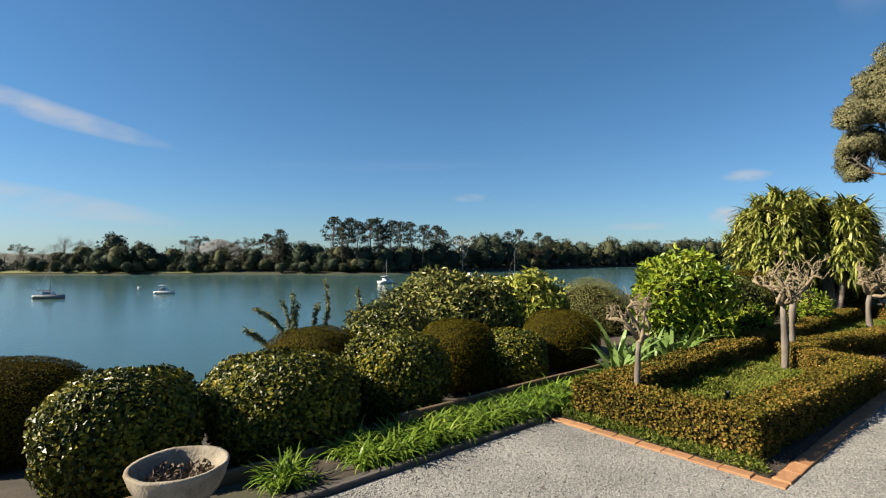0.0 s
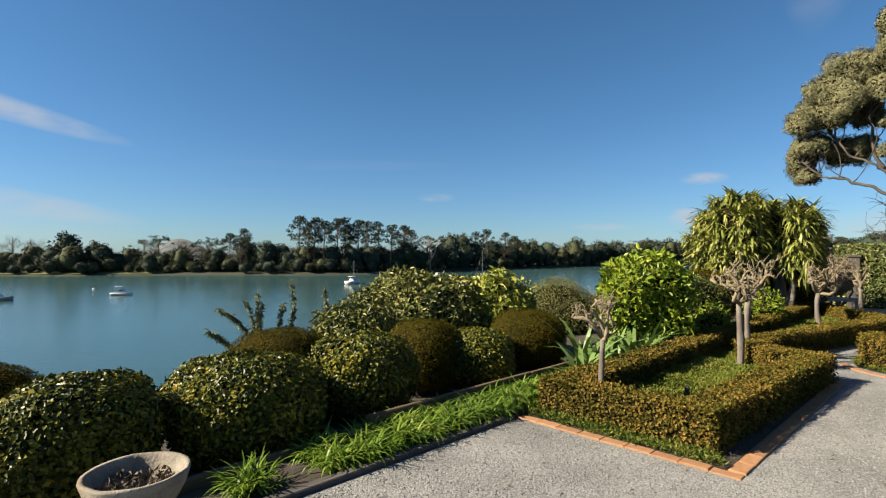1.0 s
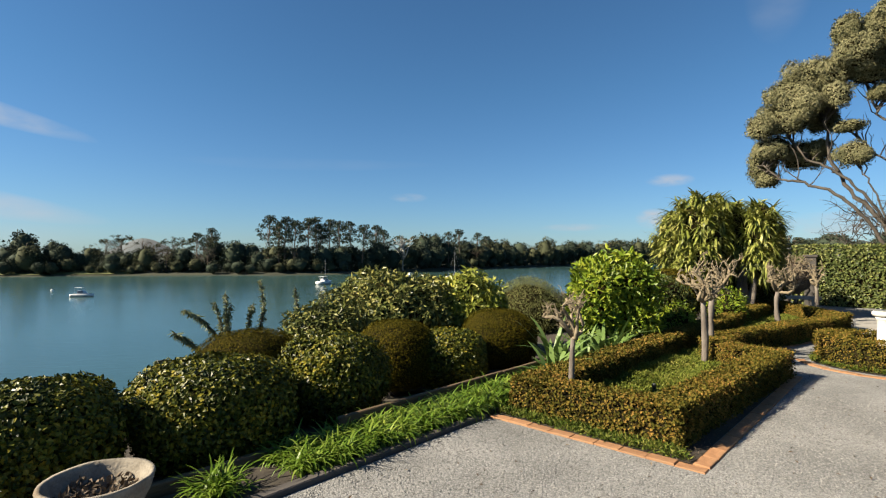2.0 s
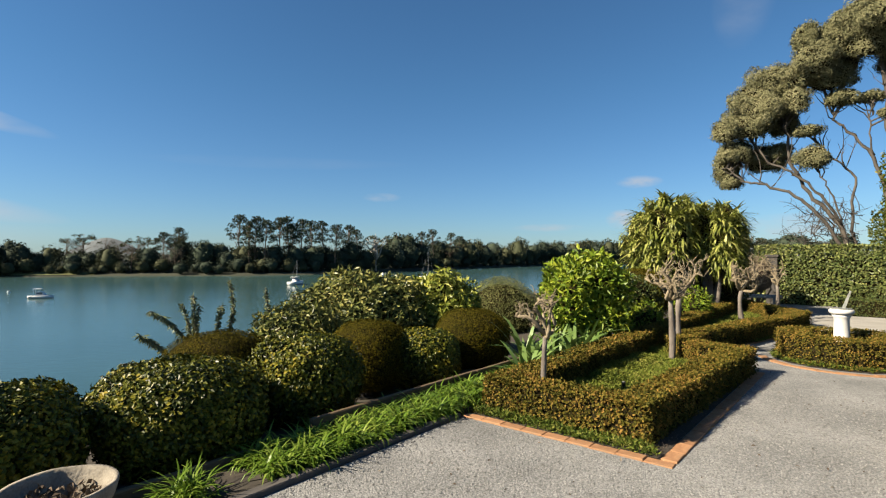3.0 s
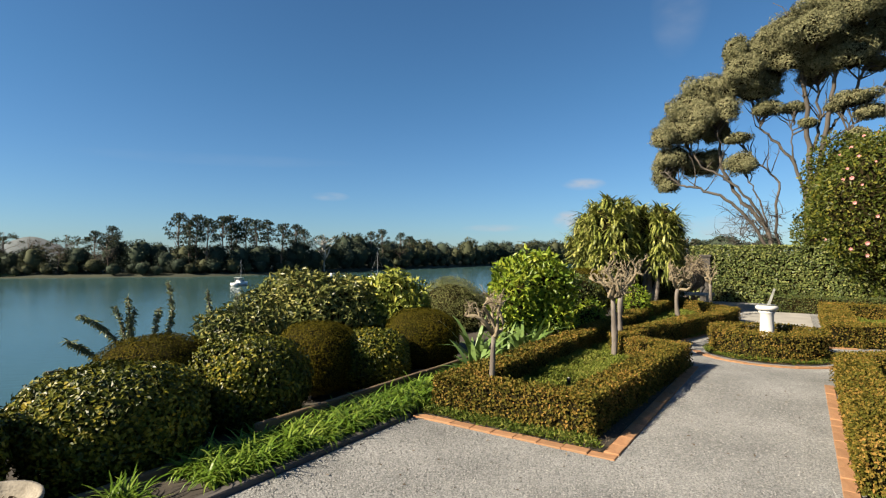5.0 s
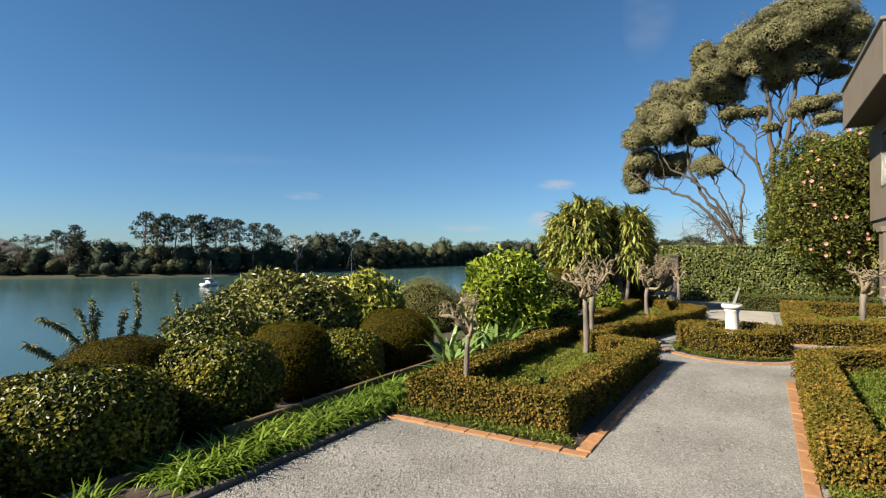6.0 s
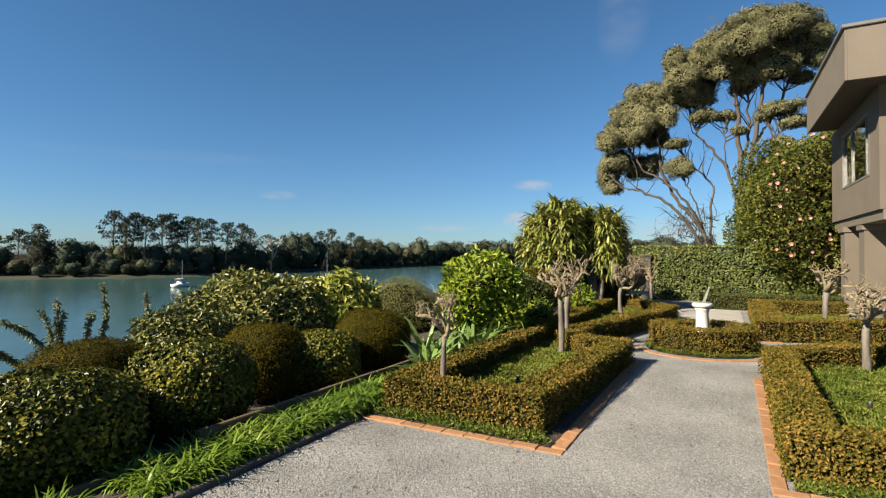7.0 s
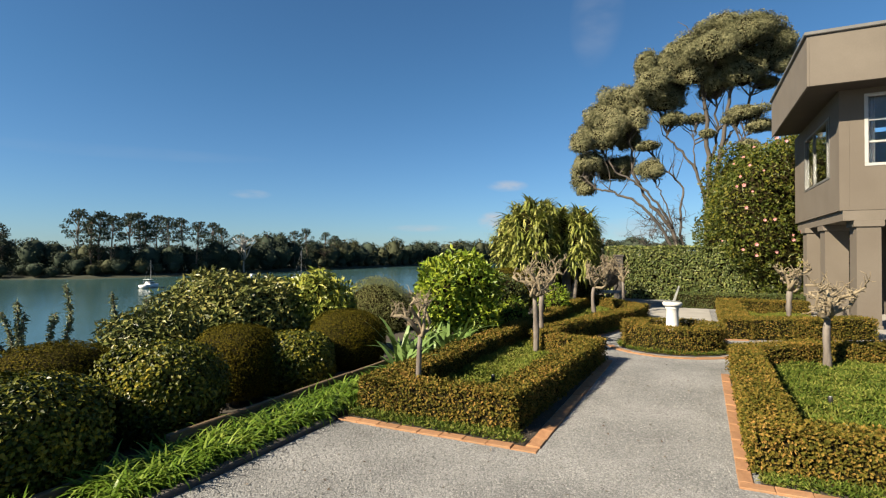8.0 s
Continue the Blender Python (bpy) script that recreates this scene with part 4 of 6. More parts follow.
# ---- the house ----
def build_house():
    ob = thing("house", "two-storey taupe plastered house with deep eaves on square pillars", "house", garden(0, 0, 0), AX)
    U0, U1, W0, W1 = 9.6, 14.9, -4.06, -11.0        # upper storey's near end, far end, water side, land side
    ZB, ZT = 2.6, 5.2
    t = 0.18

    def wall(name, lo, hi):
        return part(name, Geo().box(lo, hi).mesh(name), M["plaster"], ob)

    # water-side wall with its window opening
    a0, a1, s0, s1 = 10.43, 13.35, 3.40, 4.85

    def holed(corner, o0, o1, z0, z1, h0, h1, k0, k1):
        """One wall slab with a window opening through it; corner(run, through, z) lays it out."""
        v = [corner(r, d, z) for d in (0, 1) for r, z in ((o0, z0), (o1, z0), (o1, z1), (o0, z1), (h0, k0), (h1, k0), (h1, k1), (h0, k1))]
        f = []
        for i in range(4):
            j = (i + 1) % 4
            f += [(i, j, 4 + j, 4 + i), (8 + j, 8 + i, 12 + i, 12 + j), (j, i, 8 + i, 8 + j), (4 + i, 4 + j, 12 + j, 12 + i)]
        return Geo().add(v, f)

    wl = holed(lambda r, d, z: (r, W0 - t * d, z), U0, U1, ZB, ZT, a0, a1, s0, s1)
    side = part("wall", wl.mesh("wall"), M["plaster"], ob)
    # near wall with its window opening
    b0, b1, r0, r1 = -4.50, -5.9, 3.53, 5.08
    fr = holed(lambda r, d, z: (U0 + t * d, r, z), W0 - t - 0.002, W1, ZB, ZT, b0, b1, r0, r1)
    front = part("wall", fr.mesh("wall"), M["plaster"], ob)
    wall("wall", (U1 - t, W1, ZB), (U1, W0 - t, ZT))
    wall("wall", (U0 + t, W1, ZB), (U1 - t, W1 + t, ZT))
    part("floor_slab", Geo().box((U0 + 0.01, W1, ZB - 0.22), (U1 - 0.01, W0 - 0.06, ZB)).mesh("floor_slab"), M["plaster_trim"], ob)
    part("room_lining", Geo().box((U0 + 1.8, W1 + t, ZB + 0.01), (U0 + 1.86, W0 - t - 1.4, ZT)).mesh("room_lining"), M["room_dark"], ob, "dim room wall behind the windows")
    # roof: soffit, fascia, top
    R0, R1, V0, V1 = 8.82, 14.1, -3.36, -12.5
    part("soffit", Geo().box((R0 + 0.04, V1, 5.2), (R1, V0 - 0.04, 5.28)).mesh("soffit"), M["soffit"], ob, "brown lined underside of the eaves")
    fz = (5.2, 6.22)
    part("fascia", Geo().box((R0, V0 - 0.04, fz[0] - 0.04), (R1, V0, fz[1]), 0.008).mesh("fascia"), M["plaster_trim"], ob)
    part("fascia", Geo().box((R0 - 0.003, V1, fz[0] - 0.04), (R0 + 0.04, V0 - 0.043, fz[1]), 0.008).mesh("fascia"), M["plaster_trim"], ob)
    part("roof", Geo().box((R0 - 0.05, V1, 6.22), (R1, V0 + 0.05, 6.30), 0.015).mesh("roof"), M["roof_metal"], ob, "grey metal roof edge")

    def window(axis, fixed, lo, hi, z0, z1, cols, rows, deep, fw=0.07, paint="window_white"):
        """A framed window in the plane axis = fixed, with bars and panes."""
        def bx(a, b, za, zb, d0, d1):
            return Geo().box((a, d0, za), (b, d1, zb), 0.006) if axis == "w" else Geo().box((d0, a, za), (d1, b, zb), 0.006)
        d0, d1 = (fixed - deep, fixed + 0.012) if axis == "w" else (fixed - 0.012, fixed + deep)
        win = part("window", Geo().mesh("window"), M[paint], ob)
        for a, b, za, zb, nm in ((lo, hi, z0, z0 + fw, "sill"), (lo, hi, z1 - fw, z1, "frame"), (lo, lo + fw, z0 + fw, z1 - fw, "frame"), (hi - fw, hi, z0 + fw, z1 - fw, "frame")):
            part(nm, bx(a, b, za, zb, d0, d1).mesh(nm), M[paint], win)
        for c in cols:
            part("bar", bx(c - 0.03, c + 0.03, z0 + fw, z1 - fw, d0 + 0.02, d1 - 0.02).mesh("bar"), M[paint], win)
        for c in rows:
            part("bar", bx(lo + fw, hi - fw, c - 0.022, c + 0.022, d0 + 0.03, d1 - 0.03).mesh("bar"), M[paint], win)
        e = (d0 + d1) / 2
        p = part("pane", bx(lo + fw, hi - fw, z0 + fw, z1 - fw, e - 0.004, e + 0.004).mesh("pane"), M["glass"], win)
        p.visible_shadow = False
        return win

    window("w", W0, a0, a1, s0, s1, [a0 + 0.36, 12.3], [], 0.1, 0.06, "window_grey")
    window("u", U0, b1, b0, r0, r1, [b0 - 0.42, (b0 + b1) / 2, b1 + 0.42], [4.05, 4.52], 0.1, 0.065)
    # curtains behind the near window
    for w0, w1 in ((b0 - 0.07, b0 - 0.26), (b1 + 0.26, b1 + 0.07)):
        g = Geo()
        n = 24
        v = []
        for i in range(n + 1):
            tt = i / n
            x = U0 + 0.3 + 0.03 * math.sin(tt * 26)
            v += [(x, w0 + (w1 - w0) * tt, 3.4), (x, w0 + (w1 - w0) * tt, 5.1)]
        g.add(v, [(2 * i, 2 * i + 2, 2 * i + 3, 2 * i + 1) for i in range(n)])
        part("curtain", g.mesh("curtain", True), M["curtain"], ob, "pale drawn-back curtain")
    # pillars with cap mouldings
    for u, wa, wb in ((9.64, -4.36, -4.78), (11.6, -4.18, -4.66), (13.2, -4.07, -4.50)):
        p = part("pillar", Geo().box((u, wb, 0.0), (u + 0.54, wa, ZB - 0.30), 0.012).mesh("pillar"), M["plaster"], ob)
        part("cap", Geo().box((u - 0.035, wb - 0.05, ZB - 0.36), (u + 0.58, wa + 0.05, ZB - 0.22), 0.01).mesh("cap"), M["plaster_trim"], p)
        part("plinth", Geo().box((u - 0.02, wb - 0.02, 0.0), (u + 0.56, wa + 0.02, 0.14), 0.01).mesh("plinth"), M["plaster_trim"], p)
    part("wall", Geo().box((11.4, W1, 0.0), (14.4, W0 - 1.7, ZB - 0.22)).mesh("wall"), M["plaster"], ob, "shaded ground-floor wall set back behind the pillars")
    part("terrace", Geo().box((8.9, W1, -0.02), (14.9, W0 + 0.12, 0.06), 0.01).mesh("terrace"), M["paving"], ob, "pale paved terrace under the house")


build_house()


# ---- parterre: hedges, beds, edging ----
G0 = garden(0, 0, 0)
BED_LEFT = [(12.6, 1.78), (6.0, 1.78), (0.48, 1.80), (0.49, 0.45), (3.9, 0.22), (3.98, 0.68), (4.4, 1.08), (5.0, 1.10), (7.0, 0.66), (9.0, 0.12), (10.1, 0.06), (10.9, 0.7), (12.4, 1.5)]
BED_RIGHT = [(0.55, -4.6), (0.48, -1.74), (4.2, -1.84), (5.0, -2.75), (5.75, -4.6)]
BED_FAR = [(12.3, -3.9), (12.2, -2.05), (7.5, -1.98), (7.9, -3.0), (8.6, -4.25)]
hedge_run("box_hedge", "low clipped box hedge bronzed by winter round a planted bed", BED_LEFT, 0.36, 0.36, "box_leaf", 0.031, 0.023, 5200, 1, G0, AX, True, group="parterre hedges")
hedge_run("box_hedge", "low clipped box hedge with orange-brown leaves beside the path", BED_RIGHT, 0.36, 0.36, "box_leaf", 0.030, 0.022, 6800, 2, G0, AX, False, group="parterre hedges")
hedge_run("box_hedge", "low broad clipped box hedge near the house", BED_FAR, 0.5, 0.40, "box_leaf", 0.036, 0.024, 3800, 3, G0, AX, False, group="parterre hedges")
ring = [(5.88 + 0.62 * math.cos(a), -0.85 + 0.66 * math.sin(a)) for a in np.linspace(0, 2 * math.pi, 17)[:-1]]
hedge_run("box_hedge", "ring of clipped bronzed box round the sundial pedestal", ring, 0.36, 0.43, "box_leaf", 0.032, 0.023, 4100, 4, G0, AX, True, group="parterre hedges")
hedge_run("low_hedge", "low dark green clipped hedge before the tall screen", [(13.6, -0.6), (13.6, -5.2)], 0.5, 0.46, "low_leaf", 0.05, 0.03, 1500, 5, G0, AX)
hedge_run("screen_hedge", "tall flat-clipped green screen hedge along the garden's end", [(16.6, 1.75), (16.6, -7.0)], 0.8, 1.9, "screen_leaf", 0.11, 0.06, 2800, 6, G0, AX, uneven=0.012)


def bed_cover(name, label, poly, leaf, per_m2, seed, length=0.036, soil=0.03, tall=0.08):
    """Soil sheet with low leafy cover inside a bed's outline (u, w)."""
    rng = np.random.default_rng(seed)
    ob = thing(name, label, "ground cover", G0, AX, kind="stuff")
    v = [(u, w, soil) for u, w in poly]
    part("soil", Geo().add(v, [tuple(range(len(v)))]).mesh("soil"), M["bank_soil"], ob, kind="stuff")
    p = np.array(poly)
    lo, hi = p.min(0), p.max(0)
    n = int(per_m2 * np.prod(hi - lo))
    q = rng.uniform(lo, hi, (n, 2))
    inside = np.zeros(n, bool)
    for (x0, y0), (x1, y1) in zip(p, np.roll(p, -1, 0)):
        c = (y0 > q[:, 1]) != (y1 > q[:, 1])
        inside ^= c & (q[:, 0] < (x1 - x0) * (q[:, 1] - y0) / (y1 - y0 + 1e-12) + x0)
    q = q[inside]
    hum = np.array([tall * (1 + noise.noise((a * 2.3, b * 2.3, seed))) for a, b in q])
    P = np.stack([q[:, 0], q[:, 1], soil + hum * rng.uniform(0, 1, len(q))], 1)
    N = np.tile([0.0, 0.0, 1.0], (len(q), 1))
    part("cover", Geo().quads(leaf_fans(P, N, length, length * 0.34, rng, 0.8, 0, 0.5)).mesh("cover"), M[leaf], ob, kind="stuff")
    return ob


bed_cover("bed_cover", "mossy green ground cover inside the hedged bed", [(0.66, 0.62), (3.85, 0.6), (4.0, 1.1), (5.0, 1.28), (7.0, 0.85), (9.0, 0.32), (10.0, 0.25), (12.0, 1.4), (12.0, 1.62), (0.66, 1.62)], "lawn", 9000, 1, 0.045)
bed_cover("bed_cover", "fresh green grass inside the hedged bed", [(0.66, -1.96), (4.05, -2.02), (4.8, -2.85), (5.5, -4.5), (0.7, -4.5)], "lawn_fresh", 9000, 2, 0.052)
bed_cover("bed_cover", "ground cover inside the hedged bed by the house", [(8.0, -2.2), (12.0, -2.25), (12.1, -3.9), (8.9, -4.1)], "lawn", 3000, 3)
bed_cover("verge_cover", "grassy weeds between brick edging and hedge", [(0.115, 0.14), (0.115, 2.0), (0.34, 1.98), (0.34, 0.26)], "lawn_fresh", 7000, 4, 0.045, 0.012, 0.03)
bed_cover("verge_cover", "grassy weeds between brick edging and hedge", [(0.115, -1.60), (0.32, -1.62), (0.36, -4.4), (0.115, -4.4)], "lawn_fresh", 7000, 5, 0.045, 0.012, 0.03)
bed_cover("verge_cover", "grass round the foot of the sundial's hedge", [(5.88 + 0.88 * math.cos(a), -0.85 + 0.94 * math.sin(a)) for a in np.linspace(0, 2 * math.pi, 17)[:-1]], "lawn_fresh", 4000, 6, 0.05, 0.012, 0.04)
bed_cover("verge_cover", "short grass along the foot of the far hedge", [(6.9, 0.44), (8.95, -0.10), (8.95, -0.02), (6.9, 0.52)], "lawn_fresh", 6000, 7, 0.05, 0.012, 0.04)

bed_cover("verge_soil", "bare soil in shade-darkened colour between the shaded brick edging and the hedge", [(0.115, 0.13), (4.1, 0.07), (4.05, 0.22), (0.115, 0.42)], "dry_leaf", 500, 8, 0.03, 0.010, 0.015)


# ---- sundial, lamps ----
def build_sundial():
    ob = thing("sundial", "white turned stone pedestal with a bronze sundial on top", "sundial", garden(5.95, -0.85, 0.0), AX)
    prof = [(0.20, 0.0), (0.20, 0.08), (0.16, 0.12), (0.108, 0.16), (0.100, 0.64), (0.113, 0.68), (0.128, 0.71)]
    part("pedestal", Geo().lathe(prof, 28).mesh("pedestal", True), M["white_stone"], ob)
    part("top", Geo().lathe([(0.125, 0.71), (0.155, 0.735), (0.166, 0.755), (0.163, 0.785), (0.146, 0.80)], 32).mesh("top", True), M["white_stone"], ob)
    dial = part("dial", Geo().lathe([(0.13, 0.80), (0.13, 0.815)], 28).mesh("dial"), M["bronze"], ob, "small bronze dial plate")
    part("gnomon", Geo().add([(-0.008, 0.0, 0.815), (-0.008, -0.05, 0.815), (-0.008, -0.125, 1.08), (-0.008, -0.10, 1.09), (0.008, 0.0, 0.815), (0.008, -0.05, 0.815), (0.008, -0.125, 1.08), (0.008, -0.10, 1.09)],
                             [(0, 1, 2, 3), (7, 6, 5, 4), (0, 4, 5, 1), (1, 5, 6, 2), (2, 6, 7, 3), (3, 7, 4, 0)]).mesh("gnomon"), M["bronze"], dial, "upright leaning gnomon blade")


build_sundial()


def bed_lamp(place):
    ob = thing("garden_lamp", "small black spike lamp standing in the bed", "lamp", place, 0.3, "bed lamps")
    ob.scale = (0.72, 0.72, 0.72)
    part("spike", Geo().tube([(0, 0, -0.05), (0, 0, 0.11)], [0.012, 0.012], 8).mesh("spike"), M["black_plastic"], ob)
    part("head", Geo().lathe([(0.018, 0.10), (0.030, 0.12), (0.032, 0.17), (0.024, 0.185)], 14).mesh("head", True), M["black_plastic"], ob)
    part("lens", Geo().lathe([(0.022, 0.185), (0.020, 0.190)], 14).mesh("lens"), M["mast"], ob, "pale lens cap")


bed_lamp(garden(1.75, 1.02, 0.05))
bed_lamp(garden(2.35, -2.45, 0.05))
bed_lamp(garden(1.3, -2.35, 0.05))


# ---- pruned standards ----
def standard(label, place, fork, top, spread, seed, trunk_r=0.035, mains=6):
    """A hard-pruned standard shrub: bare trunk, knobbly limbs and a haze of short twigs."""
    rng = np.random.default_rng(seed)
    ob = thing("standard_shrub", label, "shrub", place, 0.0, "pruned standards in the beds")
    tr = Geo()
    head = np.array([rng.normal(0, 0.02), rng.normal(0, 0.02), fork])
    tr.tube(curved((0, 0, -0.05), head, rng, 0.02, 6), np.linspace(trunk_r * 1.15, trunk_r * 0.85, 7) * (1 + 0.12 * rng.normal(size=7)), 9)
    part("trunk", tr.mesh("trunk", True), M["bark_pale"], ob)
    br, tw = Geo(), Geo()
    for i in range(mains):
        a = 6.28 * i / mains + rng.uniform(-0.4, 0.4)
        rr = spread * rng.uniform(0.35, 0.88)
        tip = np.array([math.cos(a) * rr, math.sin(a) * rr, fork + (top - fork) * rng.uniform(0.5, 0.92)])
        line = curved(head, tip, rng, 0.16, 5, -0.02)
        br.tube(line, np.linspace(trunk_r * 0.72, trunk_r * 0.36, 6) * (1 + 0.2 * rng.uniform(-1, 1, 6)), 6)
        for k in range(5):
            s = np.array(line[rng.integers(2, 6)])
            b = rng.uniform(0, 6.28)
            e = s + np.array([math.cos(b) * spread * 0.32, math.sin(b) * spread * 0.32, (top - fork) * rng.uniform(-0.12, 0.42)]) * rng.uniform(0.5, 1.1)
            l2 = curved(s, e, rng, 0.12, 3)
            br.tube(l2, np.linspace(trunk_r * 0.28, trunk_r * 0.16, 4), 5)
            for j in range(4):
                s2 = np.array(l2[rng.integers(1, 4)])
                c = rng.uniform(0, 6.28)
                e2 = s2 + np.array([math.cos(c) * spread * 0.16, math.sin(c) * spread * 0.16, (top - fork) * rng.uniform(-0.08, 0.24)]) * rng.uniform(0.6, 1.2)
                tw.tube(curved(s2, e2, rng, 0.15, 2), [trunk_r * 0.15, trunk_r * 0.12, trunk_r * 0.10], 4)
    part("framework", br.mesh("framework", True), M["twig_tan"], ob)
    part("twig_haze", tw.mesh("twig_haze"), M["twig_tan"], ob, kind="stuff")
    return ob


standard("hard-pruned bare standard with knobbly pale limbs behind the hedge", bearing(20.2, 5.75), 0.76, 1.20, 0.35, 3, 0.033)
standard("tall bare pruned standard with pale twiggy head in the bed", bearing(33.4, 8.45, 0.04), 0.93, 1.50, 0.44, 4, 0.043, 7)
standard("bare pruned standard close behind another one", bearing(34.1, 9.3, 0.04), 0.9, 1.42, 0.36, 5, 0.045)
standard("bare pruned standard with rounded twiggy head", bearing(39.6, 14.2, 0.04), 0.75, 1.40, 0.44, 6, 0.055, 8)
standard("thin bare pruned standard near the stone pillar", bearing(42.5, 15.4, 0.04), 0.85, 1.38, 0.2, 7, 0.045, 4)
standard("bare pruned standard with wide spreading pale twigs on the grass", bearing(59.9, 9.0, 0.04), 0.72, 1.24, 0.55, 8, 0.045, 8)
standard("bare pruned standard near the house", bearing(57.2, 14.6, 0.04), 0.75, 1.35, 0.5, 9, 0.06, 7)


# ---- border along the water side ----
def timber(name, label, u0, u1, w0, w1, z0, z1, mat, cat):
    ob = new(name, Geo().box((u0, w0, z0), (u1, w1, z1), 0.008).mesh(name))
    ob.location, ob.rotation_euler = G0, (0, 0, AX)
    ob.data.materials.append(M[mat])
    return tagged(ob, label, cat)


for k, (a, b) in enumerate(((-5.6, -3.2), (-3.195, -0.9), (-0.895, -0.02))):
    timber("edging_board", "dark tarred timber board edging the gravel", a, b, 2.03, 2.12, -0.05, 0.045 - 0.004 * k, "timber_dark", "edging")
timber("sleeper", "weathered brown timber sleeper behind the border grass", -1.38, 1.1, 2.64, 2.69, -0.05, 0.19, "timber", "sleeper")
timber("sleeper", "weathered brown timber sleeper behind the border grass", 1.105, 3.2, 2.63, 2.68, -0.05, 0.19, "timber", "sleeper")
timber("sleeper", "old brown timber sleeper lying low behind the border", -5.6, -1.40, 2.66, 2.72, -0.08, 0.08, "timber", "sleeper")


def border_grass():
    rng = np.random.default_rng(12)
    ob = thing("border_grass", "lush arching bright green strap grass along the edging", "grass", G0, AX, kind="stuff")
    g = Geo()
    for u in np.arange(-2.05, 2.2, 0.08):
        for w in (2.21, 2.33, 2.45, 2.56):
            if u > 0 and w < 2.2:
                continue
            m = 40
            c = np.array([u + rng.normal(0, 0.04), w + rng.normal(0, 0.03), 0.0])
            roots = c + np.stack([rng.normal(0, 0.028, m), rng.normal(0, 0.028, m), np.zeros(m)], 1)
            blades(g, roots, 0.265 * rng.uniform(0.75, 1.2), 0.024, rng, 1.4, 5, 0.42)
    part("blade_mass", g.mesh("blade_mass"), M["strap_leaf"], ob, kind="stuff")
    part("soil", Geo().box((-5.6, 2.125, -0.05), (3.0, 2.6, 0.012)).mesh("soil"), M["bank_soil"], ob, kind="stuff")
    ob = thing("grass_clump", "lone bright green clump of strap grass in bare soil", "grass", garden(-2.62, 2.33, 0.0), AX)
    g = Geo()
    roots = np.stack([rng.normal(0, 0.06, 190), rng.normal(0, 0.05, 190), np.zeros(190)], 1)
    blades(g, roots, 0.28, 0.022, rng, 1.05, 5, 0.5)
    part("blade_mass", g.mesh("blade_mass"), M["strap_leaf"], ob)


border_grass()

# clipped balls: place (u, w), half sizes, kind
CAM = dict(leaf="camellia_leaf", length=0.046, width=0.032, power=2.8, uneven=0.06, low=-0.9, depth=0.16, scatter=0.26, core=0.82)
YEW = dict(leaf="brown_leaf", length=0.026, width=0.011, power=2.6, uneven=0.03, low=-0.9, depth=0.06, scatter=0.26, core=0.93)
lab_c = "clipped ball of glossy dark camellia leaves tipped yellow"
lab_y = "smooth clipped dome of fine olive-brown foliage"


def ball(label, az, dist, r, top, spec, count, seed, foot=-0.14):
    h = (top - foot) / 2
    bush("topiary_ball", label, "topiary", bearing(az, dist, foot), r, r, h, spec["leaf"], spec["length"], spec["width"], count, seed,
         spec["power"], spec["uneven"], spec["low"], 0.4, 0.05, spec["depth"], spec["scatter"], spec["core"], group="clipped balls along the border", turn=0.2 * seed)


ball(lab_y, -41.2, 6.5, 0.84, 0.64, YEW, 44000, 1, -0.35)
ball(lab_c, -31.7, 4.62, 0.525, 0.75, CAM, 17000, 2)
ball(lab_c, -17.3, 5.02, 0.67, 0.71, CAM, 23000, 3)
ball(lab_y, -13.8, 6.1, 0.56, 0.80, YEW, 25650, 4)
ball(lab_c, -5.2, 5.7, 0.52, 0.81, CAM, 14000, 5)
ball(lab_y, 1.4, 6.95, 0.50, 0.77, YEW, 24300, 6)
ball(lab_c, 7.2, 7.2, 0.55, 0.60, CAM, 14000, 7)
ball(lab_y, 12.7, 8.05, 0.56, 0.79, YEW, 27000, 8)

# larger shrubs behind
bush("broadleaf_shrub", "spreading shrub with dull broad leaves and pale undersides", "shrub", bearing(1.0, 9.5, -0.5), 1.32, 0.95, 0.90, "rhodo_leaf", 0.12, 0.048, 11000, 31, 2.0, 0.16, -0.5, 0.5, 0.3, 0.25, 0.6, 0.78, 22, 9)
bush("broadleaf_shrub", "low shrub with dull broad leaves", "shrub", bearing(-6.0, 8.8, -0.4), 0.72, 0.5, 0.62, "rhodo_leaf", 0.11, 0.045, 4000, 32, 2.0, 0.16, -0.5, 0.5, 0.3, 0.25, 0.6, 0.78, 18, 9)
bush("loquat_shrub", "shrub with bright yellow-green drooping leaves", "shrub", bearing(8.9, 9.6, -0.5), 0.78, 0.62, 0.95, "yellow_leaf", 0.13, 0.055, 5600, 33, 2.0, 0.2, -0.5, 0.5, 0.5, 0.3, 0.6, 0.74, 20, 9)
bush("grey_shrub", "fine-leaved grey-green rounded shrub", "shrub", bearing(16.1, 12.5, -0.6), 0.98, 0.8, 0.84, "grey_leaf", 0.06, 0.014, 15000, 34, 2.0, 0.06, -0.5, 0.6, 0.0, 0.2, 0.6, 0.8, 14, 7)
bush("lime_shrub", "bright lime green upright shrub with long leaves", "shrub", bearing(24.9, 9.5, 0.0), 0.70, 0.66, 0.79, "lime_leaf", 0.14, 0.055, 5200, 35, 2.4, 0.2, -0.7, 0.9, 0.0, 0.3, 0.6, 0.74, 22, 10)
bush("dark_shrub", "dark green mass of shrub behind the bed", "shrub", bearing(28.6, 11.4, 0.0), 0.75, 0.7, 0.62, "low_leaf", 0.06, 0.03, 5200, 36, 2.2, 0.12, -0.8, 0.5, 0.0, 0.2, 0.6, 0.84)
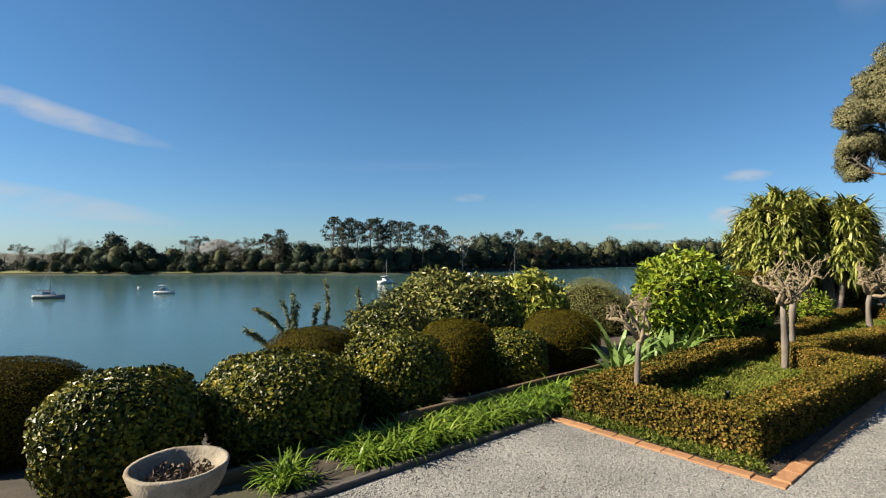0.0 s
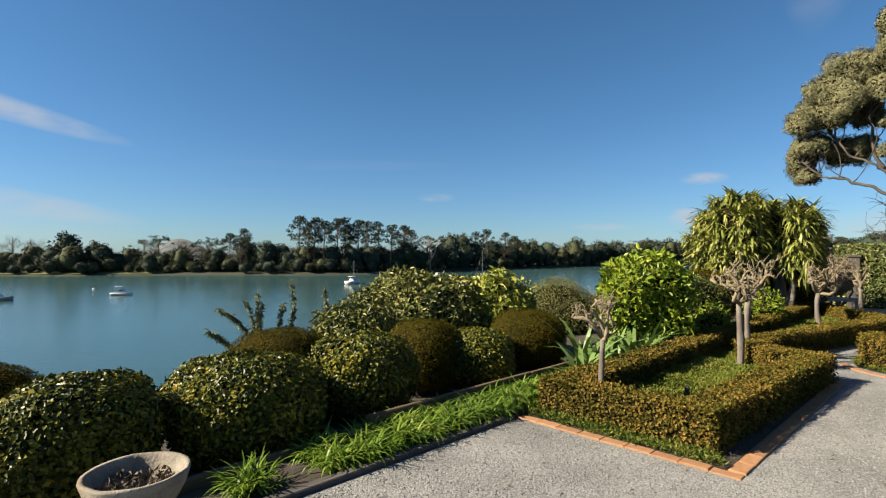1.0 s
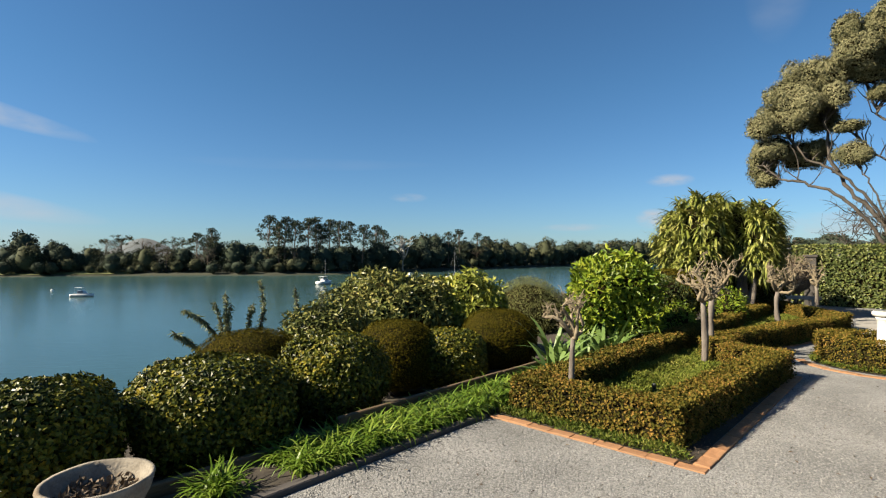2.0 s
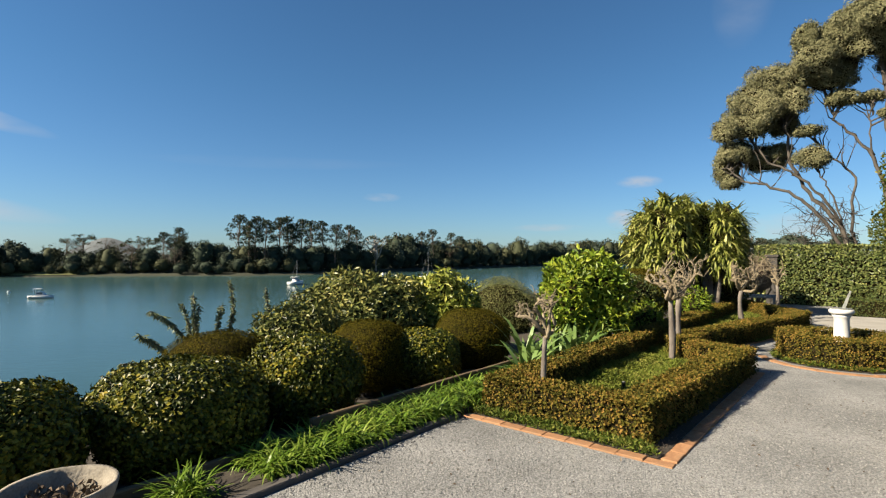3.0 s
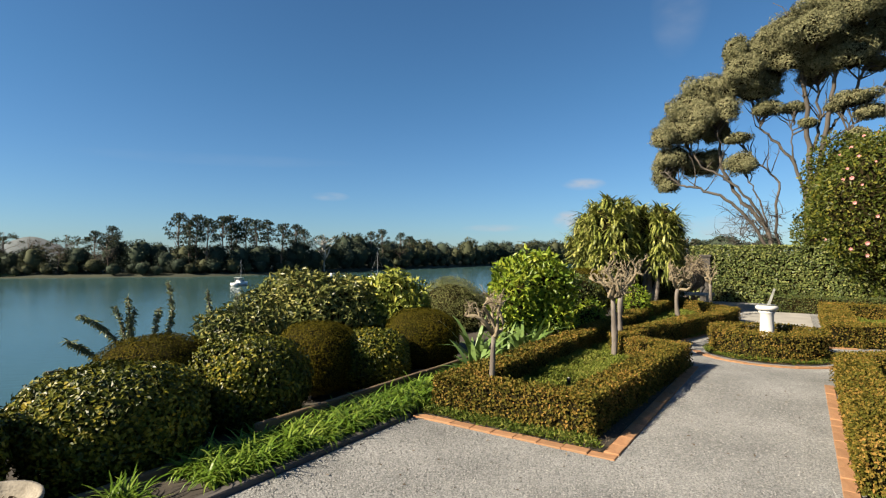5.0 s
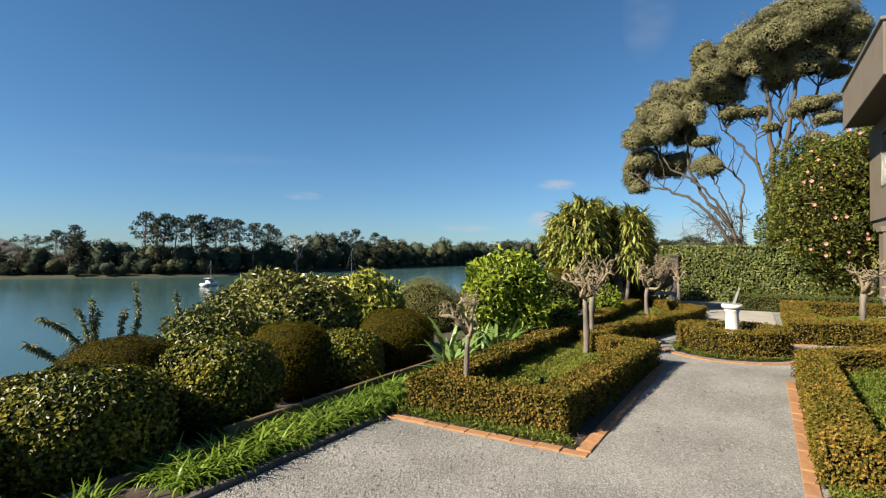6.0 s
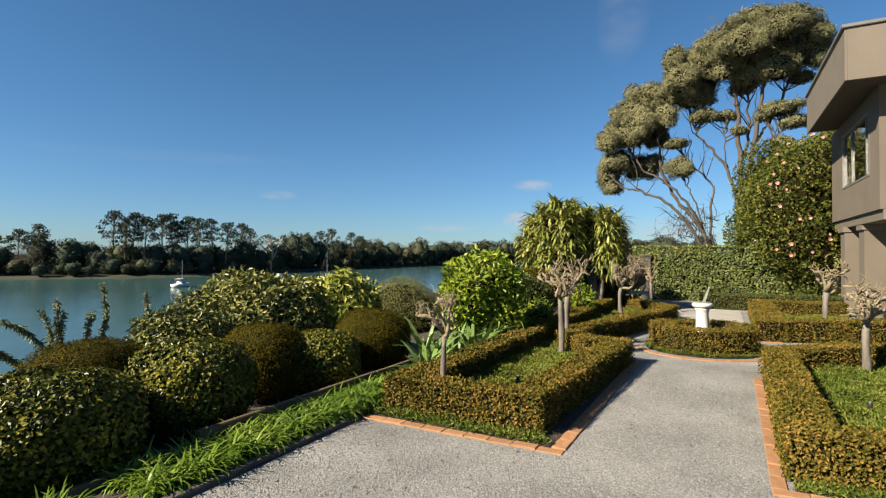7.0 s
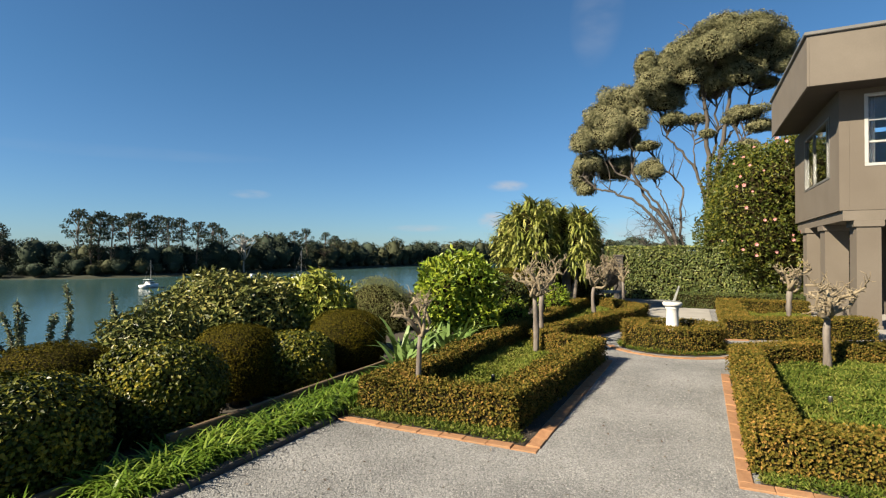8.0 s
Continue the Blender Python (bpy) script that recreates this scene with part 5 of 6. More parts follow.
bush("clipped_shrub", "rounded clipped brownish green shrub", "shrub", bearing(30.2, 13.5, 0.0), 0.75, 0.7, 0.64, "brown_leaf", 0.04, 0.018, 12000, 37, 2.4, 0.04, -0.8, 0.5, 0.0, 0.08, 0.5, 0.92)
bush("green_shrub", "small fresh green leafy shrub beside the hedge", "shrub", bearing(30.6, 10.9, 0.0), 0.36, 0.34, 0.40, "lime_leaf", 0.09, 0.03, 1400, 38, 2.0, 0.2, -0.8, 0.6, 0.2, 0.3, 0.6, 0.76)
bush("green_shrub", "small fresh green leafy shrub under the weeping tree", "shrub", bearing(35.3, 13.4, 0.0), 0.5, 0.45, 0.42, "lime_leaf", 0.10, 0.03, 1800, 39, 2.0, 0.2, -0.8, 0.6, 0.2, 0.3, 0.6, 0.76)
bush("dark_shrub", "dark undergrowth beneath the weeping tree", "shrub", bearing(36.0, 16.4, 0.0), 1.5, 0.8, 0.65, "low_leaf", 0.09, 0.03, 5200, 40, 2.0, 0.15, -0.8, 0.5, 0.0, 0.2, 0.6, 0.84)


def strap_plant():
    """Big fleshy-leaved plants at the foot of the lime shrub, each leaf its own piece."""
    rng = np.random.default_rng(8)
    for c in range(9):
        u, w = 1.75 + 0.33 * c + rng.normal(0, 0.08), 2.42 + rng.normal(0, 0.14)
        ob = thing("strap_plant", "clump of broad pale green fleshy strap leaves", "plant", garden(u, w, 0.0), 0.0, "strap-leaved plants")
        for k in range(15):
            g = Geo()
            a = np.array([6.28 * k / 15 + rng.uniform(-0.3, 0.3)])
            blades(g, np.array([[0.03 * math.cos(a[0]), 0.03 * math.sin(a[0]), 0.0]]), 0.86 * rng.uniform(0.65, 1.1), 0.10, rng, 0.75, 6, 0.4, a)
            part("leaf", g.mesh("leaf", True), M["agave_leaf"], ob)


strap_plant()


def stalk_plant():
    """Tall leafy stalks standing up beyond the clipped balls."""
    rng = np.random.default_rng(15)
    # foot and tip: direction, height
    for a0, z0, a1, z1 in ((-14.9, 0.25, -16.2, 1.03), (-15.3, 0.25, -15.7, 0.86), (-16.6, 0.25, -17.3, 0.90), (-13.2, 0.3, -12.9, 1.23), (-14.4, 0.3, -13.6, 0.84), (-8.5, 0.45, -9.4, 1.11), (-6.9, 0.45, -6.6, 0.98)):
        foot, tip = bearing(a0, 8.8, z0 - 0.35), bearing(a1, 8.8, z1)
        ob = thing("leafy_stalk", "tall upright stalk set with small pale leaves", "plant", foot, 0.0, "leafy stalks")
        line = curved((0, 0, 0), np.array(tip - foot), rng, 0.04, 9, 0.0)
        part("stem", Geo().tube(line, np.linspace(0.020, 0.007, 10), 7).mesh("stem", True), M["bark_brown"], ob)
        m = int(330 * np.linalg.norm(np.array(tip - foot)))
        t = rng.uniform(0.2, 1.0, m)
        k = np.minimum((t * 9).astype(int), 8)
        L = np.array(line)
        P = L[k] + (L[k + 1] - L[k]) * (t * 9 - k)[:, None] + rng.normal(0, 0.012, (m, 3))
        N = unit(rng.normal(size=(m, 3)) * np.array([1, 1, 0.5]))
        part("leafage", Geo().quads(leaf_fans(P, N, 0.062, 0.026, rng, 0.8, 0.4, 0.4)).mesh("leafage"), M["stalk_leaf"], ob)
    # feathery fronds that lean out over the bank
    for a0, z0, a1, z1 in ((-15.8, 0.30, -20.0, 0.83), (-17.6, 0.15, -20.9, 0.49), (-18.2, 0.05, -22.4, 0.10)):
        foot, tip = bearing(a0, 8.8, z0 - 0.15), bearing(a1, 8.6, z1)
        ob = thing("drooping_frond", "long leaning frond with hanging ragged leaflets", "plant", foot, 0.0, "fronds over the bank")
        line = np.array(curved((0, 0, 0), np.array(tip - foot), rng, 0.02, 12, 0.07))
        part("midrib", Geo().tube(line, np.linspace(0.022, 0.006, 13), 6).mesh("midrib", True), M["bark_pale"], ob)
        g = Geo()
        m = 260
        t = rng.uniform(0.12, 1.0, m)
        k = np.minimum((t * 12).astype(int), 11)
        P = line[k] + (line[k + 1] - line[k]) * (t * 12 - k)[:, None]
        d = unit(line[-1] - line[0])
        side = np.cross(d, (0, 0, 1))
        N = unit(side * rng.choice([-1.0, 1.0], m)[:, None] + rng.normal(0, 0.3, (m, 3)))
        g.quads(leaf_fans(P, N, 0.11, 0.024, rng, 1.4, 1.3, 0.2))
        part("leafage", g.mesh("leafage"), M["stalk_leaf"], ob)
    # stony lip of the bank beyond them
    g = Geo()
    rng = np.random.default_rng(3)
    v = []
    n = 40
    for i in range(n + 1):
        t = i / n
        az = -26.0 + 9.0 * t
        d = 6.5 + 2.2 * t
        top = -0.10 + 0.30 * t + 0.07 * noise.noise((t * 9, 0, 0))
        for dd, k in ((-0.7, 0.0), (-0.3, 0.75), (0.0, 1.0), (0.35, 0.8), (0.9, 0.0)):
            p = bearing(az, d + dd, -0.6 + (top + 0.6) * k + 0.06 * noise.noise((t * 22, dd * 3, 2)))
            v.append(tuple(p))
    f = [(i * 5 + j, (i + 1) * 5 + j, (i + 1) * 5 + j + 1, i * 5 + j + 1) for i in range(n) for j in range(4)]
    ob = new("bank_edge", g.add(v, f).mesh("bank_edge", True))
    ob.data.materials.append(M["pale_bank"])
    tagged(ob, "pale stony lip of the bank above the water", "bank", kind="structure")


stalk_plant()


def stone_bowl():
    ob = thing("stone_bowl", "wide weathered stone bowl with dry leaf litter on a short foot", "planter", bearing(-27.0, 3.30, 0.0), 0.4)
    outer = [(0.13, 0.0), (0.14, 0.03), (0.10, 0.06), (0.085, 0.12), (0.10, 0.19), (0.15, 0.24), (0.21, 0.31), (0.25, 0.39), (0.268, 0.455), (0.264, 0.468), (0.245, 0.466), (0.235, 0.44), (0.205, 0.37), (0.14, 0.32), (0.05, 0.30)]
    g = Geo().lathe(outer, 40)
    me = g.mesh("bowl", True)
    for vtx in me.vertices:
        k = 1 + 0.035 * noise.noise(vtx.co * 9)
        vtx.co.x *= k
        vtx.co.y *= k
        vtx.co.z += 0.007 * noise.noise(vtx.co * 7 + Vector((3, 1, 2)))
    part("bowl", me, M["stone_bowl"], ob)
    rng = np.random.default_rng(4)
    m = 260
    a, r = rng.uniform(0, 6.28, m), 0.19 * np.sqrt(rng.uniform(0, 1, m))
    P = np.stack([np.cos(a) * r, np.sin(a) * r, 0.335 + 0.05 * rng.uniform(0, 1, m) + 0.12 * r], 1)
    part("leaf_litter", Geo().quads(leaf_fans(P, np.tile([0, 0, 1.0], (m, 1)), 0.05, 0.026, rng, 0.5, 0, 0.9)).mesh("leaf_litter"), M["dry_leaf"], ob, "dry brown leaves lying in the bowl", kind="stuff")


stone_bowl()


# ---- larger trees on the land side ----
def weeping_tree():
    """A tree with heavy hanging heads of strap leaves on bare leaning stems."""
    rng = np.random.default_rng(21)
    foot = bearing(36.0, 15.6, 0.0)
    ob = thing("weeping_tree", "tree with heavy drooping heads of yellow-green strap leaves", "tree", foot, -radians(36.0))
    # across, away, height of the middle, half width, half height of each head
    heads = [(-0.72, 0.0, 2.22, 0.92, 1.05), (-1.42, -0.1, 2.05, 0.48, 0.82), (0.60, -0.1, 2.20, 0.42, 0.84), (0.80, 0.5, 1.75, 0.42, 0.85), (0.02, 0.7, 1.85, 0.62, 1.05), (-0.78, -0.35, 1.45, 0.66, 0.62), (0.08, 0.15, 2.15, 0.45, 0.85), (0.62, -0.05, 1.55, 0.34, 0.55)]
    st = Geo()
    for x, y, z, r, h in heads:
        st.tube(curved((0.15 + 0.15 * x, 0.1, -0.05), (x, y, z), rng, 0.05, 6), np.linspace(0.10, 0.05, 7), 8)
    st.tube(curved((0.30, -0.2, -0.05), (0.62, -0.1, 1.7), rng, 0.03, 5), np.linspace(0.06, 0.045, 6), 8)
    for k in range(9):
        st.tube(curved((-1.2 + 0.08 * k, -0.2, 0.8), (-1.65 + 0.12 * k, -0.3, 1.95), rng, 0.06, 3), [0.028, 0.024, 0.018, 0.014], 5)
    part("trunk", st.mesh("trunk", True), M["bark_pale"], ob)
    for x, y, z, r, h in heads:
        g = Geo()
        tufts = int(150 * r * h) + 16
        q, nrm = crown_points(tufts, r * 0.86, r * 0.86, h * 0.92, rng, 2.2, 0.16, -0.95, 0.16, 20, 12)
        for p, nn in zip(q, nrm):
            m = 30
            out = math.atan2(nn[1], nn[0]) + rng.normal(0, 0.75, m)
            roots = p + np.array([x, y, z]) + rng.normal(0, 0.045, (m, 3))
            blades(g, roots, 0.38 * rng.uniform(0.8, 1.2), 0.066, rng, 0.45, 5, 2.4, out)
        crown = part("crown", g.mesh("crown"), M["weeping_leaf"], ob)
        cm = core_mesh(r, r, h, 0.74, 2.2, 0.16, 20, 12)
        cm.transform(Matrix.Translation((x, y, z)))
        part("inner_growth", cm, M["core_shade"], crown)


weeping_tree()


def gum_tree():
    """The tall spreading gum beyond the screen hedge: leaning stems and separate cushions of foliage."""
    rng = np.random.default_rng(31)
    az = 49.75
    ob = thing("gum_tree", "tall spreading gum with bare leaning stems and cushions of olive foliage", "tree", bearing(az, 28.0, 0.0), -radians(az))
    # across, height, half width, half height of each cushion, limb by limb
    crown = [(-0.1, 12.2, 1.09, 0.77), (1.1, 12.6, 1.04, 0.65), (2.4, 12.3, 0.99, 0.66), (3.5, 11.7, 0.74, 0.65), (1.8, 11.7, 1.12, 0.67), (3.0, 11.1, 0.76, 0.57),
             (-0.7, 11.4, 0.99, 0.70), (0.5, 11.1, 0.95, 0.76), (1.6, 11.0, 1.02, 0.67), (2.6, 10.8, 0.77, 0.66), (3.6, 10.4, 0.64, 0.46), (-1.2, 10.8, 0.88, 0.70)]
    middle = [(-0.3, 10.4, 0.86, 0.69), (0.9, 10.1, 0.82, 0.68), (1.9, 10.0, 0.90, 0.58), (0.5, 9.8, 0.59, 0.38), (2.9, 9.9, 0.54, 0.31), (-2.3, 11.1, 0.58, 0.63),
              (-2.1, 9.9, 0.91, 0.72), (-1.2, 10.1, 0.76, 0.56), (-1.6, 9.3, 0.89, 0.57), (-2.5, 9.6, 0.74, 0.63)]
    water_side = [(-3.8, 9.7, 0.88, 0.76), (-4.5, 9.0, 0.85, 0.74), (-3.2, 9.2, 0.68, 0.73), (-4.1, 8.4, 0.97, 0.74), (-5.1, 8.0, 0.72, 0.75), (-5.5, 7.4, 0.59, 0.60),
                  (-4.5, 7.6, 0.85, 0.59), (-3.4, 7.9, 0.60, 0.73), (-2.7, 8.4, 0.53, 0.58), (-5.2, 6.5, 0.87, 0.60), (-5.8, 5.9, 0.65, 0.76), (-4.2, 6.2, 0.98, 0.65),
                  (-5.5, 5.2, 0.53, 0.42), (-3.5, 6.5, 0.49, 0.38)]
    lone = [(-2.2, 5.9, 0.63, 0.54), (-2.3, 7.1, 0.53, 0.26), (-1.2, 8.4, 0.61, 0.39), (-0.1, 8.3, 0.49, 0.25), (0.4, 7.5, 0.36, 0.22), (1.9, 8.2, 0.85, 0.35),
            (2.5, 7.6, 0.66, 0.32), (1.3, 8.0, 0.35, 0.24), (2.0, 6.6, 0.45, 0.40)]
    st = Geo()
    # stems: each a run of bends (across, away, height), thick end, thin end
    stems = [([(-0.6, 0.0, -0.2), (-0.9, 0.1, 1.4), (-1.2, 0.1, 2.9), (-2.4, 0.3, 4.4), (-3.1, 0.2, 6.0), (-3.2, 0.1, 7.4), (-3.7, 0.0, 8.8)], 0.124, 0.043),
             ([(-0.9, 0.1, 1.4), (-2.0, -0.4, 3.5), (-3.0, -0.6, 4.4), (-4.2, -0.5, 4.9), (-4.9, -0.4, 5.1), (-5.5, -0.4, 5.8)], 0.081, 0.032),
             ([(-1.2, 0.1, 2.9), (-1.9, -0.2, 4.2), (-2.7, -0.3, 5.2), (-3.9, -0.3, 5.9), (-4.6, -0.2, 7.2)], 0.068, 0.036),
             ([(-0.6, 0.2, 0.5), (-0.9, 0.5, 3.2), (-0.7, 0.5, 5.0), (-1.6, 0.6, 6.0), (-2.3, 0.5, 6.9)], 0.074, 0.025),
             ([(-1.2, 0.1, 2.9), (-1.6, 0.0, 4.4), (-1.9, 0.0, 5.1), (-2.2, 0.0, 5.6)], 0.043, 0.022),
             ([(0.3, 0.0, -0.2), (0.3, 0.1, 2.5), (0.4, 0.1, 6.0), (0.3, 0.0, 8.5), (0.0, 0.0, 10.6), (-0.2, 0.0, 11.9)], 0.161, 0.043),
             ([(0.35, 0.1, 3.6), (-0.1, 0.2, 5.8), (-1.0, 0.2, 7.0), (-1.6, 0.2, 7.9), (-2.0, 0.1, 9.6)], 0.081, 0.036),
             ([(0.35, 0.1, 3.2), (0.9, -0.2, 6.8), (1.3, -0.3, 8.9), (1.5, -0.2, 10.6), (1.3, 0.0, 12.2)], 0.124, 0.043),
             ([(0.9, -0.2, 6.8), (1.5, 0.1, 7.6), (2.1, 0.2, 8.8), (2.6, 0.2, 10.5), (3.2, 0.2, 11.4)], 0.081, 0.036),
             ([(0.4, 0.1, 6.0), (0.8, 0.4, 7.6), (0.7, 0.4, 9.6)], 0.074, 0.043),
             ([(0.9, -0.2, 6.4), (1.6, -0.4, 6.9), (2.4, -0.4, 7.4)], 0.043, 0.022),
             ([(-0.1, 0.2, 5.8), (-0.3, 0.0, 7.0), (-0.1, 0.0, 8.1)], 0.037, 0.022)]
    joints = []
    for pts, r0, r1 in stems:
        p = np.array(pts, float)
        t = np.linspace(0, len(p) - 1, 5 * (len(p) - 1) + 1)
        line = np.stack([np.interp(t, np.arange(len(p)), p[:, k]) for k in range(3)], 1)
        line[1:-1] = (line[:-2] + 2 * line[1:-1] + line[2:]) / 4
        line[1:-1] += rng.normal(0, 0.035, line[1:-1].shape)
        st.tube(line, np.linspace(r0, r1, len(line)), 8)
        joints.extend(line[len(line) // 2:])
    joints = np.array(joints)
    for k in range(70):
        s0 = joints[rng.integers(len(joints))]
        e = s0 + np.array([rng.uniform(-0.9, 0.7), rng.uniform(-0.5, 0.5), rng.uniform(0.5, 1.7)])
        line = curved(s0, e, rng, 0.08, 4, -0.04)
        st.tube(line, np.linspace(0.032, 0.010, 5), 4)
        for j in range(2):
            s2 = np.array(line[rng.integers(2, 5)])
            st.tube(curved(s2, s2 + np.array([rng.uniform(-0.4, 0.4), rng.uniform(-0.2, 0.2), rng.uniform(0.2, 0.6)]), rng, 0.1, 2), [0.013, 0.010, 0.006], 3)
    domes = []
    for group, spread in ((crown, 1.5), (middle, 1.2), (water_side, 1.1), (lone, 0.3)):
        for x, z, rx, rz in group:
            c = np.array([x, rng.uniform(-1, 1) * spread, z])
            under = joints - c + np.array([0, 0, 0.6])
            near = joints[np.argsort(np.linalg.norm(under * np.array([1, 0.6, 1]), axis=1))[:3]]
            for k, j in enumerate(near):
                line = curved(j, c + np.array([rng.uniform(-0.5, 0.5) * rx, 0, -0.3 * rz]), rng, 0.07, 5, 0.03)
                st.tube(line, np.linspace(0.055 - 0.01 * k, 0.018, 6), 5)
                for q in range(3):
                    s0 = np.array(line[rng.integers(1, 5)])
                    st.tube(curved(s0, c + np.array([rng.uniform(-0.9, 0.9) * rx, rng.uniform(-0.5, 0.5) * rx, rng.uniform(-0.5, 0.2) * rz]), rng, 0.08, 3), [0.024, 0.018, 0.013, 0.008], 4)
            # each cushion: lobes of close small leaves round a solid shade-dark core, hollow beneath
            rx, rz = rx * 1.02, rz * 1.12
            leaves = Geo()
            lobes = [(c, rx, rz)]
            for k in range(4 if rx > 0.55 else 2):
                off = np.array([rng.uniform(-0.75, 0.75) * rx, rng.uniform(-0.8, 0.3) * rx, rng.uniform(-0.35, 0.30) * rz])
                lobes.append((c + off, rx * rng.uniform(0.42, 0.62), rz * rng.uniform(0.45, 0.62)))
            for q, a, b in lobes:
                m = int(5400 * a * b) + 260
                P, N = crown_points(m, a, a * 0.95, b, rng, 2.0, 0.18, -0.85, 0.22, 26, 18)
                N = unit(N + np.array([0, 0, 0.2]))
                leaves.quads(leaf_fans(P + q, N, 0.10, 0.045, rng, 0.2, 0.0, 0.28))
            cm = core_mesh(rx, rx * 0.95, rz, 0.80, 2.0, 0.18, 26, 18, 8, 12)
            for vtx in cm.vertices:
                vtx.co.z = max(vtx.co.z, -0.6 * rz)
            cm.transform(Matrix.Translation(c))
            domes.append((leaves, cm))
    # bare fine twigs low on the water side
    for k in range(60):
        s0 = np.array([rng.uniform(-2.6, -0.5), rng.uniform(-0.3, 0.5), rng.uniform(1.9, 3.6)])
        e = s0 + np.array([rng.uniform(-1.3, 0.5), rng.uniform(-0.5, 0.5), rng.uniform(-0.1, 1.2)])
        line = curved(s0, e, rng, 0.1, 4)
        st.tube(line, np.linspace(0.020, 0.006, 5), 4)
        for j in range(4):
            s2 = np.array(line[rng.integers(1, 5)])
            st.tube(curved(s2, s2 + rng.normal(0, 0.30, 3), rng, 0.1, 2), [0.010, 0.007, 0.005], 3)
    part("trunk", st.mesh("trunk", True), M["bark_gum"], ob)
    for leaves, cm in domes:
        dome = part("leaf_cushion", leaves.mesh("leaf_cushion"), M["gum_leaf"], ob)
        part("inner_growth", cm, M["core_shade"], dome)


gum_tree()


def tall_camellia():
    ob = bush("camellia_tree", "tall dense camellia with glossy leaves and pink flowers", "tree", bearing(56.6, 22.2, 0.0), 3.1, 2.4, 2.95, "tall_camellia_leaf", 0.13, 0.065, 34000, 61, 2.1, 0.20, -0.85, 0.5, 0.1, 0.20, 0.8, 0.82, 26, 9)
    rng = np.random.default_rng(62)
    me = Geo()
    for k in range(7):
        a = 6.28 * k / 7
        c, s = math.cos(a), math.sin(a)
        me.add([(0, 0, 0), (0.055 * c - 0.04 * s, 0.055 * s + 0.04 * c, 0.03), (0.11 * c, 0.11 * s, 0.045), (0.055 * c + 0.04 * s, 0.055 * s - 0.04 * c, 0.03)], [(0, 1, 2, 3)])
    me = me.mesh("flower")
    d = sphere_dirs(420, rng, -0.4)
    d = d[(d[:, 1] < -0.1) & (d[:, 0] < 0.75)][:95]
    r = (np.abs(d) ** 2.1).sum(1) ** (-1 / 2.1) * lumps(d, np.random.default_rng(int(3.1 * 1000 + 2.95 * 77) + 26), 26, 0.20, 9) * 1.02
    for q, k in zip(d, r):
        fl = part("flower", me, M["petal"], ob)
        fl.location = Vector(q * k * np.array([3.1, 2.4, 2.95])) + Vector((0, 0, 2.95))
        fl.rotation_euler = Vector((q[0], q[1], q[2] * 0.4)).to_track_quat("Z", "Y").to_euler()
        s = rng.uniform(0.32, 0.62)
        fl.scale = (s, s, s)


tall_camellia()

# ---- pillar, vine and fence at the garden's far corner ----
ob = thing("stone_pillar", "square stone pillar at the end of the hedge, its colour darkened as shade", "pillar", bearing(42.1, 20.6, 0.0), AX)
part("shaft", Geo().box((-0.16, -0.16, 0.0), (0.16, 0.16, 1.56), 0.015).mesh("shaft"), M["pillar"], ob)
part("cap", Geo().box((-0.2, -0.2, 1.56), (0.2, 0.2, 1.64), 0.015).mesh("cap"), M["pillar"], ob)


def bare_vine():
    rng = np.random.default_rng(91)
    ob = thing("bare_vine", "dense brown leafless vine heaped in a dome", "shrub", bearing(40.7, 19.0, 0.0))
    tw = Geo()
    for k in range(620):
        d = sphere_dirs(1, rng, -0.2)[0]
        s = d * np.array([0.62, 0.55, 0.62]) * rng.uniform(0.5, 1.0) + np.array([0, 0, 0.95])
        tw.tube(curved(s, s + rng.normal(0, 0.14, 3), rng, 0.2, 3), [0.012, 0.01, 0.008, 0.006], 4)
    part("twig_haze", tw.mesh("twig_haze"), M["twig_tan"], ob, kind="stuff")
    st = Geo()
    for k in range(5):
        st.tube(curved((0.1 * k - 0.2, 0, -0.05), (0.25 * k - 0.5, 0, 0.9), rng, 0.1, 4), np.linspace(0.04, 0.02, 5), 6)
    part("stem", st.mesh("stem", True), M["bark_brown"], ob)
    c = core_mesh(0.62, 0.55, 0.62, 0.8)
    c.transform(Matrix.Translation((0, 0, 0.95)))
    part("inner_growth", c, M["bark_brown"], ob)


bare_vine()
ob = thing("garden_bench", "low pale stone bench beneath the vine", "bench", bearing(41.1, 18.2, 0.0), AX + 1.57)
part("seat", Geo().box((-0.55, -0.2, 0.36), (0.55, 0.2, 0.44), 0.01).mesh("seat"), M["paving"], ob)
for x in (-0.42, 0.42):
    part("leg", Geo().box((x - 0.07, -0.16, 0.0), (x + 0.07, 0.16, 0.36), 0.01).mesh("leg"), M["paving"], ob)

ob = thing("wire_fence", "thin fence with posts and rails beyond the pillar", "fence", bearing(41.0, 26.0, 0.0), AX - 1.57)
for k in range(6):
    part("post", Geo().tube([(k * 0.9 - 2.2, 0, -0.05), (k * 0.9 - 2.2, 0, 2.0)], [0.03, 0.03], 6).mesh("post"), M["mast"], ob)
for z in (1.55, 1.9):
    part("rail", Geo().tube([(-2.2, 0, z), (2.3, 0, z)], [0.018, 0.018], 5).mesh("rail"), M["mast"], ob)


